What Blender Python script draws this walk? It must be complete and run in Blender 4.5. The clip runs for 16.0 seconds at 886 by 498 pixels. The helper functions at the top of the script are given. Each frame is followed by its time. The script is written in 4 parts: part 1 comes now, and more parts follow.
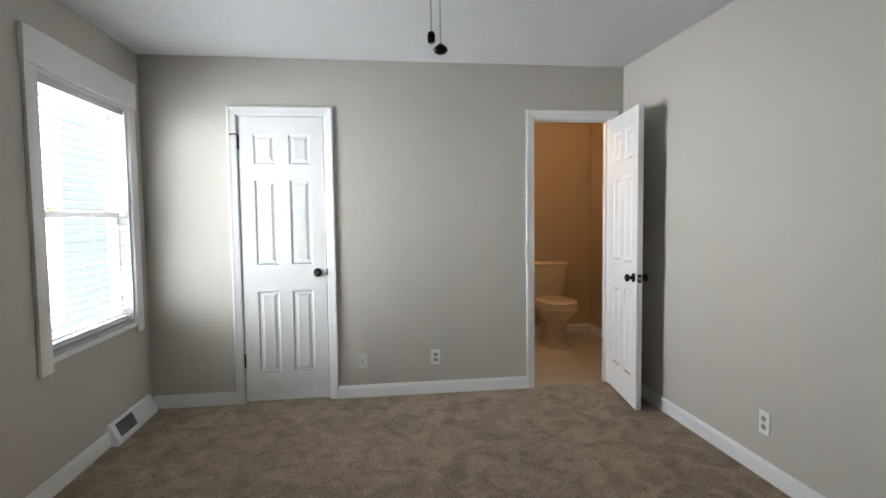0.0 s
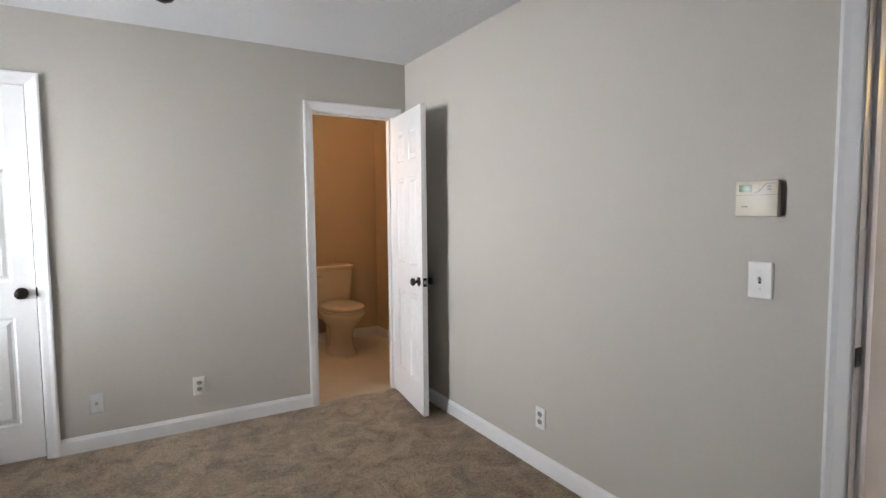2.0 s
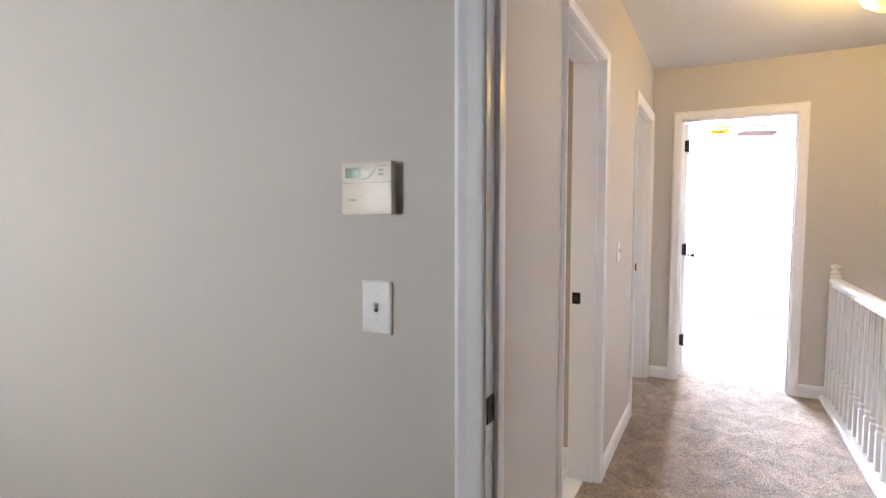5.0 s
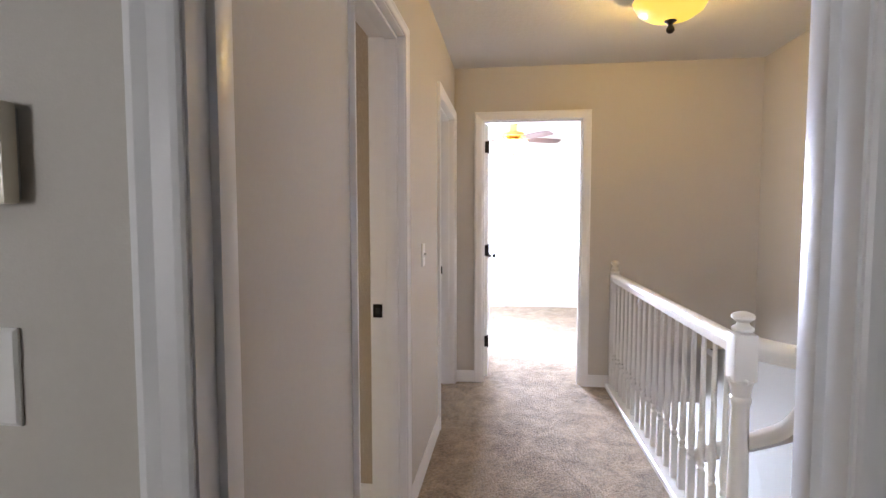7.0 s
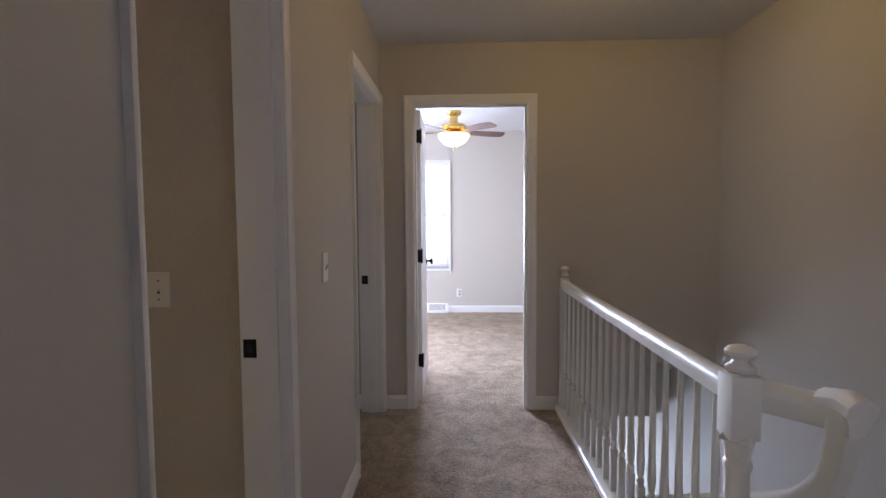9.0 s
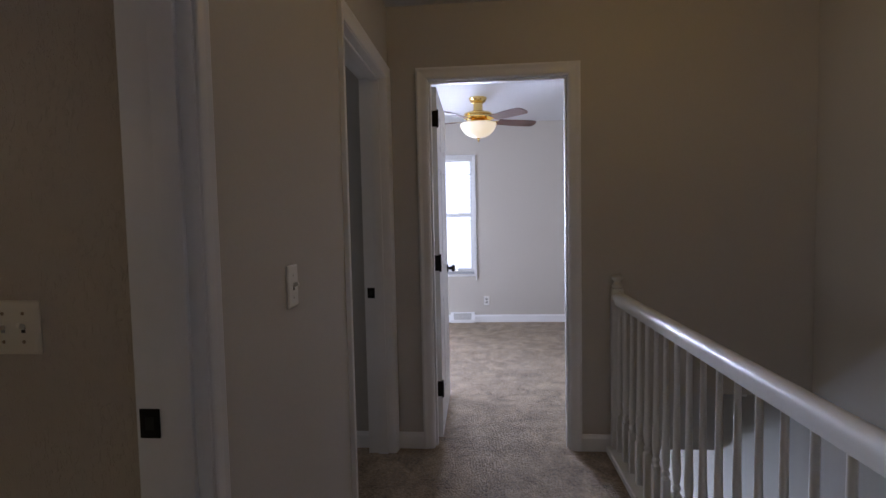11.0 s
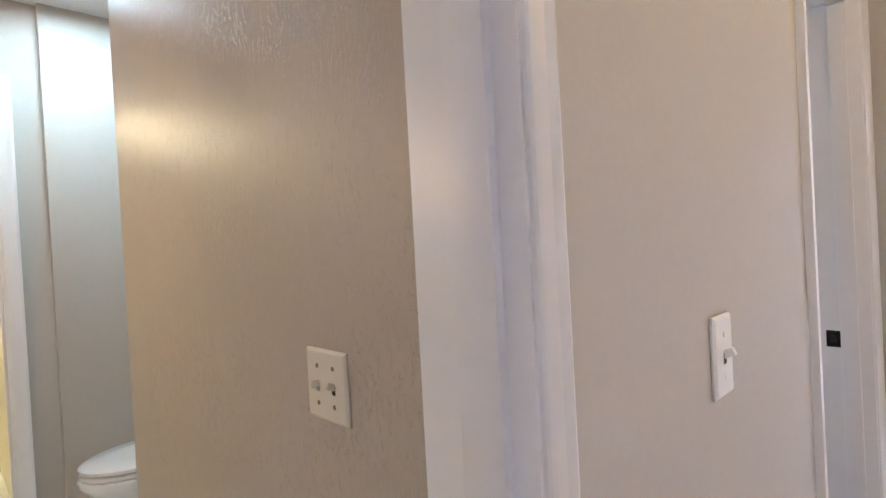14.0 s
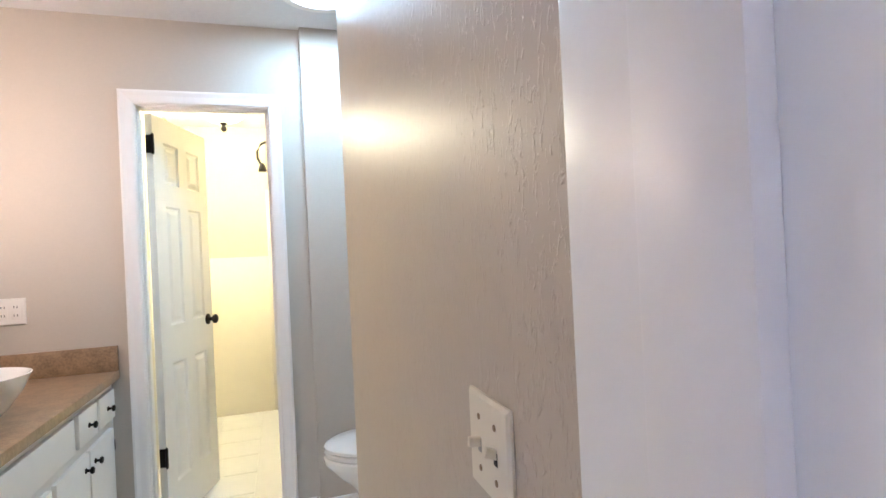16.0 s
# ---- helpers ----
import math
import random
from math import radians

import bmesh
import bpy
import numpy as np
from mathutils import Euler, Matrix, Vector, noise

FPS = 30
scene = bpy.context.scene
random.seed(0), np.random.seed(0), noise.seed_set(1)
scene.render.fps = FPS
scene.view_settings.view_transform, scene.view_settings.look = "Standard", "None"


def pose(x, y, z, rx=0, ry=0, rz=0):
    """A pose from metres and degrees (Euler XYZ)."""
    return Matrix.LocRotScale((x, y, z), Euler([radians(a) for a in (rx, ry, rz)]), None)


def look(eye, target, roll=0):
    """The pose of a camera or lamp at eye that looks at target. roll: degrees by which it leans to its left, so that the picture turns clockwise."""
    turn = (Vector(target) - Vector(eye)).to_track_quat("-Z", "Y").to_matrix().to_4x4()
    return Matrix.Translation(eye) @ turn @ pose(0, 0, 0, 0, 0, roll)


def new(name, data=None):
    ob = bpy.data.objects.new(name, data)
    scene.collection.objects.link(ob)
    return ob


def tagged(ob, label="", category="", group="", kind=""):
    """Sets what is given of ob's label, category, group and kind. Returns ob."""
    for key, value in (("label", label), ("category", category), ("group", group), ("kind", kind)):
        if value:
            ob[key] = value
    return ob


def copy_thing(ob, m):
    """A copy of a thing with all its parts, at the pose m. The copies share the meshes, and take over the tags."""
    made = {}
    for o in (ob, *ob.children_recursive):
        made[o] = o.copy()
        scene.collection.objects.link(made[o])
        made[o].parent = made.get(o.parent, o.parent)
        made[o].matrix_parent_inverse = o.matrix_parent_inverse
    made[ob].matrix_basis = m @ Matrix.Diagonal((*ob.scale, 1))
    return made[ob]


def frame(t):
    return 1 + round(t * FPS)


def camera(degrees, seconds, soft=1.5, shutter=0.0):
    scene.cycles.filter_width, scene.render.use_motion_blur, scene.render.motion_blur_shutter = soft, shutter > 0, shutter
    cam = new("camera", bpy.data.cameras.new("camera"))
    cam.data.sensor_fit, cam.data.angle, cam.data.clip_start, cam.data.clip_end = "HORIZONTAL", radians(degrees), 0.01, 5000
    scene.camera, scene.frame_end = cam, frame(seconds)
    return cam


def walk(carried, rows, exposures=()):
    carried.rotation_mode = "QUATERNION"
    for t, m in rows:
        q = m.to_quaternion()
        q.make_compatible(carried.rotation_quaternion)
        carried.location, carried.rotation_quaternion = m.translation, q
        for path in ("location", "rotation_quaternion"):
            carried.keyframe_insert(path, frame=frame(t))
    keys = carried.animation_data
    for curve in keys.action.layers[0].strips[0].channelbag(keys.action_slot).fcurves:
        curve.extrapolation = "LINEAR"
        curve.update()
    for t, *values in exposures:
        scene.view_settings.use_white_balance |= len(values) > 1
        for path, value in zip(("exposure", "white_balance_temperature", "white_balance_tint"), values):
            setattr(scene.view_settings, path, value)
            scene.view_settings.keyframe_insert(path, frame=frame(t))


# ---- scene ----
cam = camera(80.6, 16.0)
PATH = [
    (0, (0.915, 0.525, 1.317), (1.176, 2.504, 1.196), -0.7),
    (0.5, (0.875, 0.634, 1.352), (1.364, 2.569, 1.217), -0.6),
    (1, (0.899, 0.71, 1.351), (1.591, 2.582, 1.214), -0.5),
    (1.5, (0.945, 0.738, 1.352), (1.815, 2.534, 1.215), -0.5),
    (2, (1.048, 0.807, 1.348), (2.061, 2.526, 1.208), -0.5),
    (2.5, (1.175, 0.872, 1.341), (2.303, 2.518, 1.204), -0.5),
    (3, (1.256, 0.913, 1.336), (2.509, 2.466, 1.205), -0.4),
    (3.5, (1.413, 0.975, 1.339), (2.801, 2.408, 1.207), -0.4),
    (4, (1.545, 1.031, 1.332), (3.084, 2.301, 1.199), -0.3),
    (4.5, (1.686, 1.062, 1.329), (3.363, 2.143, 1.194), -0.1),
    (5, (1.85, 1.068, 1.327), (3.614, 2.001, 1.192), -0.1),
    (7.5, (2.408, 1.129, 1.308), (4.399, 1.277, 1.186), -0.1),
    (8, (2.577, 1.075, 1.313), (4.571, 1.168, 1.191), -0.2),
    (8.5, (2.71, 1.037, 1.314), (4.705, 1.104, 1.188), -0.4),
    (11, (3.476, 1.03, 1.291), (5.466, 1.201, 1.175), -1.2),
    (11.5, (3.605, 1.068, 1.291), (5.576, 1.391, 1.183), -1.5),
    (12, (3.715, 1.111, 1.295), (5.639, 1.649, 1.193), -1.8),
    (12.5, (3.825, 1.145, 1.295), (5.679, 1.89, 1.203), -2.1),
    (13, (3.909, 1.175, 1.305), (5.637, 2.18, 1.227), -2.5),
    (13.5, (3.967, 1.212, 1.304), (5.514, 2.478, 1.242), -2.8),
    (14, (4.05, 1.295, 1.297), (5.439, 2.734, 1.275), -3.1),
    (14.5, (4.125, 1.4, 1.307), (5.352, 2.98, 1.296), -3.1),
    (15, (4.176, 1.46, 1.296), (5.25, 3.147, 1.299), -2.7),
    (15.5, (4.233, 1.49, 1.298), (5.07, 3.307, 1.308), -2.7),
    (16, (4.268, 1.477, 1.306), (4.866, 3.386, 1.311), -2.7),
]
EXPOSURES = [
    (0, -0.15, 6350, 12), (1.0, 0.12, 6400, 14), (2.5, 0.02, 6450, 16), (4.0, 0.06, 6450, 17), (5, 0.14, 6450, 18), (7.3, -0.7, 6650, 18), (8.0, -1.3, 6650, 19), (8.7, -1.7, 6550, 19),
    (10.8, -2.85, 6450, 19), (11.5, -2.75, 6400, 19), (12.2, -1.85, 6350, 19), (13.0, -0.95, 6250, 19), (14.0, -0.2, 6150, 20), (16.0, 0.06, 5650, 21),
]
walk(cam, [(t, look(eye, target, roll)) for t, eye, target, roll in PATH], EXPOSURES)

# ---- light ----
world = bpy.data.worlds.new("sky")
scene.world = world
world.use_nodes = True
sky = world.node_tree.nodes.new("ShaderNodeTexSky")
sky.sky_type, sky.sun_disc = "NISHITA", False
sky.sun_elevation, sky.sun_rotation = radians(50), radians(200)
world.node_tree.links.new(sky.outputs[0], world.node_tree.nodes["Background"].inputs[0])
world.node_tree.nodes["Background"].inputs[1].default_value = 0.12
sun = new("sun", bpy.data.lights.new("sun", "SUN"))
sun.data.energy, sun.data.angle, sun.data.color = 3.0, radians(0.5), (1.0, 0.95, 0.88)
sun.matrix_world = look((0, 0, 30), (0 + 10 * math.sin(radians(20)), 10 * math.cos(radians(20)), 30 - 12))


def window_light(name, eye, target, w, h, watts, color):
    la = bpy.data.lights.new(name, "AREA")
    la.shape, la.size, la.size_y, la.energy, la.color = "RECTANGLE", w, h, watts, color
    ob = new(name, la)
    ob.matrix_world = look(eye, target)
    return ob


def bulb(name, at, watts, color, radius=0.05):
    la = bpy.data.lights.new(name, "POINT")
    la.energy, la.color, la.shadow_soft_size = watts, color, radius
    ob = new(name, la)
    ob.location = at
    return ob


bedroom_daylight = window_light("window_daylight", (-1.02, 3.62, 1.36), (2.0, 3.55, 1.30), 0.90, 1.36, 92, (0.92, 0.975, 0.99))
bedroom_daylight.data.spread = radians(168)
back_daylight = window_light("window_daylight_back_room", (10.24, 1.64, 1.42), (7.1, 2.15, 0.75), 1.10, 1.6, 3000, (0.64, 0.755, 1.0))
back_daylight.data.spread = radians(130)
# Added lamp behind an unseen side opening, to brighten the back room.
window_light("added_daylight_back_room_side", (8.3, 4.15, 1.40), (8.3, 0.0, 0.95), 1.30, 1.4, 800, (0.68, 0.79, 1.0))
window_light("window_daylight_stair", (9.30, 0.60, -1.90), (6.0, -0.6, 0.4), 0.35, 0.45, 250, (0.66, 0.80, 1.0))
bulb("hall_bulb", (5.05, 0.345, 2.31), 36, (1.0, 0.65, 0.16), 0.05)
bulb("fan_bulb", (8.58, 1.103, 2.14), 6, (1.0, 0.80, 0.48), 0.05)
bulb("shower_bulb", (3.933, 5.44, 2.31), 120, (1.0, 0.88, 0.52), 0.14)
bulb("toilet_room_bulb", (2.30, 4.95, 2.31), 23, (1.0, 0.60, 0.28), 0.05)
window_light("window_daylight_spare_room", (5.95, 6.95, 1.4), (5.95, 3.0, 1.0), 0.9, 1.4, 125, (0.80, 0.90, 1.0))
bulb("vanity_bulb", (3.075, 3.58, 1.80), 21, (1.0, 0.72, 0.50), 0.10)
# Unseen second bulb, added to warm the textured switch wall.
bulb("added_vanity_bulb", (3.075, 2.20, 1.80), 6, (1.0, 0.74, 0.52), 0.04)
window_light("bath_ceiling_lamp", (4.49, 3.76, 2.41), (4.49, 3.76, 0), 0.26, 0.26, 12, (0.62, 0.92, 1.0))

# ---- materials ----


def material(name, base, rough=0.6, metal=0.0, spec=0.5, vary=0.06, grain=40.0, large=1.5, bump=0.0, bump_scale=200.0, emit=None, power=0.0, stretch=None):
    """A principled material whose colour varies at two scales, with fine relief."""
    m = bpy.data.materials.new(name)
    m.use_nodes = True
    nt = m.node_tree
    b = nt.nodes["Principled BSDF"]
    b.inputs["Roughness"].default_value = rough
    b.inputs["Metallic"].default_value = metal
    b.inputs["Specular IOR Level"].default_value = spec
    co = nt.nodes.new("ShaderNodeNewGeometry").outputs["Position"]
    if stretch:
        mp = nt.nodes.new("ShaderNodeMapping")
        mp.inputs["Scale"].default_value = stretch
        nt.links.new(co, mp.inputs["Vector"])
        co = mp.outputs["Vector"]
    n1 = nt.nodes.new("ShaderNodeTexNoise")
    n1.inputs["Scale"].default_value, n1.inputs["Detail"].default_value = grain, 5
    n2 = nt.nodes.new("ShaderNodeTexNoise")
    n2.inputs["Scale"].default_value, n2.inputs["Detail"].default_value = large, 3
    for n in (n1, n2):
        nt.links.new(co, n.inputs["Vector"])
    mix = nt.nodes.new("ShaderNodeMath")
    mix.operation = "ADD"
    nt.links.new(n1.outputs["Fac"], mix.inputs[0])
    nt.links.new(n2.outputs["Fac"], mix.inputs[1])
    ramp = nt.nodes.new("ShaderNodeMapRange")
    ramp.inputs["From Min"].default_value, ramp.inputs["From Max"].default_value = 0.6, 1.4
    ramp.inputs["To Min"].default_value, ramp.inputs["To Max"].default_value = 1 - vary, 1 + vary
    nt.links.new(mix.outputs[0], ramp.inputs["Value"])
    mul = nt.nodes.new("ShaderNodeVectorMath")
    mul.operation = "SCALE"
    mul.inputs[0].default_value = base
    nt.links.new(ramp.outputs["Result"], mul.inputs["Scale"])
    nt.links.new(mul.outputs["Vector"], b.inputs["Base Color"])
    if bump:
        n3 = nt.nodes.new("ShaderNodeTexNoise")
        n3.inputs["Scale"].default_value, n3.inputs["Detail"].default_value = bump_scale, 4
        nt.links.new(co, n3.inputs["Vector"])
        bp = nt.nodes.new("ShaderNodeBump")
        bp.inputs["Strength"].default_value, bp.inputs["Distance"].default_value = min(1.0, bump), 0.004
        nt.links.new(n3.outputs["Fac"], bp.inputs["Height"])
        nt.links.new(bp.outputs["Normal"], b.inputs["Normal"])
    if emit:
        b.inputs["Emission Color"].default_value = (*emit, 1)
        b.inputs["Emission Strength"].default_value = power
    return m


PAINT = material("wall_paint", (0.53, 0.497, 0.447), 0.62, vary=0.025, grain=90, large=0.9, bump=0.12, bump_scale=260)
CEILING = material("ceiling_texture", (0.68, 0.69, 0.70), 0.85, vary=0.03, grain=60, bump=0.8, bump_scale=42)
WHITE = material("white_gloss_paint", (0.85, 0.85, 0.85), 0.32, vary=0.02, grain=25, large=2, bump=0.06, bump_scale=90)
RAILPAINT = material("cream_gloss_paint", (0.78, 0.76, 0.71), 0.28, vary=0.03, grain=20, large=3, bump=0.05, bump_scale=80)
BRONZE = material("oil_rubbed_bronze", (0.022, 0.018, 0.016), 0.38, metal=0.7, vary=0.2, grain=60)
STEEL = material("latch_steel", (0.45, 0.44, 0.42), 0.35, metal=1.0)
PLASTIC = material("white_plastic", (0.80, 0.79, 0.76), 0.35, vary=0.01)
IVORY = material("ivory_plastic", (0.72, 0.66, 0.54), 0.33, vary=0.02)
DARK = material("dark_slot", (0.015, 0.014, 0.013), 0.6)
LCD = material("lcd_green", (0.20, 0.30, 0.22), 0.25, vary=0.02)
GREYPART = material("grey_plastic", (0.36, 0.35, 0.33), 0.4)
PORCELAIN = material("white_porcelain", (0.82, 0.82, 0.80), 0.12, vary=0.01, spec=0.6)
BONE = material("bone_porcelain", (0.72, 0.63, 0.50), 0.16, vary=0.01, spec=0.6)
VINYL = material("cream_vinyl", (0.66, 0.58, 0.46), 0.45, vary=0.05, grain=14, large=2, bump=0.1, bump_scale=60)
TILE = material("white_tile", (0.76, 0.76, 0.74), 0.25, vary=0.03, grain=10, large=2)
SURROUND = material("shower_surround", (0.78, 0.74, 0.62), 0.30, vary=0.02, grain=12)
YELLOWPAINT = material("pale_yellow_paint", (0.58, 0.54, 0.37), 0.55, vary=0.03, grain=60, bump=0.1)
# House wall colour with the toilet room lamp's warm tint put into it.
LAMPTINTPAINT = material("lamp_tinted_wall_paint", (0.50, 0.39, 0.28), 0.6, vary=0.03, grain=60, bump=0.1)
GRANITE = material("brown_laminate_counter", (0.30, 0.205, 0.125), 0.28, vary=0.40, grain=110, large=22)
CABINET = material("white_cabinet_paint", (0.78, 0.78, 0.77), 0.38, vary=0.02, grain=20)
BRASS = material("polished_brass", (0.80, 0.58, 0.22), 0.18, metal=1.0, vary=0.06)
CHERRY = material("dark_cherry_veneer", (0.085, 0.030, 0.020), 0.35, vary=0.3, grain=30, stretch=(1, 8, 8))
AMBER = material("amber_glass_bowl", (0.80, 0.66, 0.16), 0.25, vary=0.15, grain=12, emit=(1.0, 0.74, 0.10), power=1.1)
FROST = material("frosted_glass_bowl", (0.85, 0.80, 0.70), 0.35, emit=(1.0, 0.84, 0.52), power=4.0)
DIFFUSER = material("lamp_diffuser", (0.9, 0.9, 0.9), 0.4, emit=(0.80, 0.93, 1.0), power=6.0)
GLARE = material("overcast_backdrop", (0.8, 0.8, 0.8), 1.0, emit=(0.78, 0.93, 1.0), power=1.1)
SLAT = material("blind_slat", (0.80, 0.80, 0.79), 0.4, vary=0.02)
SIDING = material("grey_exterior_trim", (0.42, 0.44, 0.47), 0.5)


def carpet_material():
    m = material("taupe_cut_pile_carpet", (0.340, 0.252, 0.165), 0.95, spec=0.1, vary=0.46, grain=58, large=6.5, bump=1.0, bump_scale=92)
    bp = [n for n in m.node_tree.nodes if n.type == "BUMP"][0]
    ramp = [n for n in m.node_tree.nodes if n.type == "MAP_RANGE"][0]
    ramp.inputs["From Min"].default_value, ramp.inputs["From Max"].default_value = 0.74, 1.26
    for n in m.node_tree.nodes:
        if n.type == "TEX_NOISE" and n.inputs["Scale"].default_value < 10:
            n.inputs["Detail"].default_value, n.inputs["Distortion"].default_value = 4, 1.2
    bp.inputs["Distance"].default_value = 0.034
    m.node_tree.nodes["Principled BSDF"].inputs["Sheen Weight"].default_value = 0.25
    return m


def trowel_material():
    """Glossy greige paint over a skip-trowel finish: ridges that run mostly upright."""
    m = material("skip_trowel_paint", (0.50, 0.430, 0.345), 0.43, spec=0.32, vary=0.03, grain=30)
    nt = m.node_tree
    b = nt.nodes["Principled BSDF"]
    co = nt.nodes.new("ShaderNodeNewGeometry").outputs["Position"]
    mp = nt.nodes.new("ShaderNodeMapping")
    mp.inputs["Scale"].default_value = (1, 1.35, 0.50)
    nt.links.new(co, mp.inputs["Vector"])
    n = nt.nodes.new("ShaderNodeTexNoise")
    n.inputs["Scale"].default_value, n.inputs["Detail"].default_value, n.inputs["Distortion"].default_value = 78, 3, 1.2
    nt.links.new(mp.outputs["Vector"], n.inputs["Vector"])
    r = nt.nodes.new("ShaderNodeMapRange")
    r.inputs["From Min"].default_value, r.inputs["From Max"].default_value = 0.54, 0.66
    nt.links.new(n.outputs["Fac"], r.inputs["Value"])
    patch = nt.nodes.new("ShaderNodeTexNoise")
    patch.inputs["Scale"].default_value, patch.inputs["Detail"].default_value = 5.5, 4
    nt.links.new(co, patch.inputs["Vector"])
    keep = nt.nodes.new("ShaderNodeMapRange")
    keep.inputs["From Min"].default_value, keep.inputs["From Max"].default_value = 0.30, 0.52
    nt.links.new(patch.outputs["Fac"], keep.inputs["Value"])
    height = nt.nodes.new("ShaderNodeMath")
    height.operation = "MULTIPLY"
    nt.links.new(r.outputs["Result"], height.inputs[0])
    nt.links.new(keep.outputs["Result"], height.inputs[1])
    bp = nt.nodes.new("ShaderNodeBump")
    bp.inputs["Strength"].default_value, bp.inputs["Distance"].default_value = 0.7, 0.0027
    nt.links.new(height.outputs[0], bp.inputs["Height"])
    nt.links.new(bp.outputs["Normal"], b.inputs["Normal"])
    return m


def glass_material():
    m = bpy.data.materials.new("window_glass")
    m.use_nodes = True
    b = m.node_tree.nodes["Principled BSDF"]
    b.inputs["Transmission Weight"].default_value = 1.0
    b.inputs["Roughness"].default_value = 0.0
    b.inputs["IOR"].default_value = 1.05
    return m


CARPET, TROWEL, GLASS = carpet_material(), trowel_material(), glass_material()

# ---- mesh tools ----


def box(bm, lo, hi, bevel=0.0):
    """A box between two corners, with its edges rounded by bevel."""
    made = bmesh.ops.create_cube(bm, size=1)["verts"]
    c = [(a + b) / 2 for a, b in zip(lo, hi)]
    s = [abs(b - a) for a, b in zip(lo, hi)]
    for v in made:
        v.co = Vector((c[0] + v.co.x * s[0], c[1] + v.co.y * s[1], c[2] + v.co.z * s[2]))
    if bevel:
        edges = list({e for v in made for e in v.link_edges})
        bmesh.ops.bevel(bm, geom=edges, offset=min(bevel, min(s) * 0.45), segments=2, affect="EDGES", profile=0.6)
    return bm


def turned(bm, profile, at=(0, 0, 0), n=24, axis="z"):
    """A body of revolution from (radius, height) pairs."""
    rings = []
    for r, h in profile:
        ring = []
        for i in range(n):
            a = 2 * math.pi * i / n
            p = Vector((r * math.cos(a), r * math.sin(a), h))
            if axis == "x":
                p = Vector((p.z, p.x, p.y))
            elif axis == "y":
                p = Vector((p.x, p.z, p.y))
            ring.append(bm.verts.new(p + Vector(at)))
        rings.append(ring)
    for a, b in zip(rings, rings[1:]):
        for i in range(n):
            bm.faces.new((a[i], a[(i + 1) % n], b[(i + 1) % n], b[i]))
    for ring in (rings[0], rings[-1]):
        bm.faces.new(ring)
    bmesh.ops.recalc_face_normals(bm, faces=bm.faces)
    return bm


def swept(bm, path, profile, up=(0, 0, 1)):
    """A profile of (side, up) pairs carried along a path of points."""
    path = [Vector(p) for p in path]
    rings = []
    for i, p in enumerate(path):
        d = (path[min(i + 1, len(path) - 1)] - path[max(i - 1, 0)]).normalized()
        u = Vector(up)
        if abs(d.dot(u)) > 0.95:
            u = Vector((1, 0, 0)) if abs(d.x) < 0.9 else Vector((0, 1, 0))
        s = d.cross(u).normalized()
        u = s.cross(d).normalized()
        rings.append([bm.verts.new(p + s * a + u * b) for a, b in profile])
    n = len(profile)
    for a, b in zip(rings, rings[1:]):
        for i in range(n):
            bm.faces.new((a[i], a[(i + 1) % n], b[(i + 1) % n], b[i]))
    bm.faces.new(rings[0])
    bm.faces.new(rings[-1])
    bmesh.ops.recalc_face_normals(bm, faces=bm.faces)
    return bm


def round_profile(r, n=10):
    return [(r * math.cos(2 * math.pi * i / n), r * math.sin(2 * math.pi * i / n)) for i in range(n)]


def part(name, bm, mat, parent=None, label="", smooth=False):
    """One mesh object from a bmesh, under a thing or a part."""
    me = bpy.data.meshes.new(name)
    bm.to_mesh(me)
    bm.free()
    me.materials.append(mat)
    if smooth:
        me.shade_smooth()
        me.set_sharp_from_angle(angle=radians(40))
    ob = new(name, me)
    if parent:
        ob.parent = parent
    if label:
        ob["label"] = label
    return ob


def block(name, lo, hi, mat, parent=None, label="", bevel=0.003):
    return part(name, box(bmesh.new(), lo, hi, bevel), mat, parent, label, smooth=bevel > 0)


def thing(name, m, label, category, group="", kind=""):
    ob = new(name)
    ob.empty_display_size = 0.1
    ob.matrix_basis = m
    return tagged(ob, label, category, group, kind)


def structure(ob, label, category):
    return tagged(ob, label, category, kind="structure")


def wall(name, axis, p0, p1, a0, a1, z0, z1, holes=(), mat=None, label=""):
    """A wall of thickness p0 to p1 that runs from a0 to a1, with openings (a0, a1, z0, z1) through it."""
    bm = bmesh.new()
    cuts = sorted({a0, a1, *(h[0] for h in holes), *(h[1] for h in holes)})
    for a, b in zip(cuts, cuts[1:]):
        spans = [(z0, z1)]
        for h in holes:
            if h[0] <= a + 1e-6 and b <= h[1] + 1e-6:
                spans = [s for lo, hi in spans for s in ((lo, min(hi, h[2])), (max(lo, h[3]), hi)) if s[1] - s[0] > 1e-4]
        for lo, hi in spans:
            if axis == "x":
                box(bm, (p0, a, lo), (p1, b, hi))
            else:
                box(bm, (a, p0, lo), (b, p1, hi))
    bmesh.ops.remove_doubles(bm, verts=bm.verts, dist=1e-4)
    return structure(part(name, bm, mat or PAINT), label or "greige painted drywall with a fine roller texture", "wall")


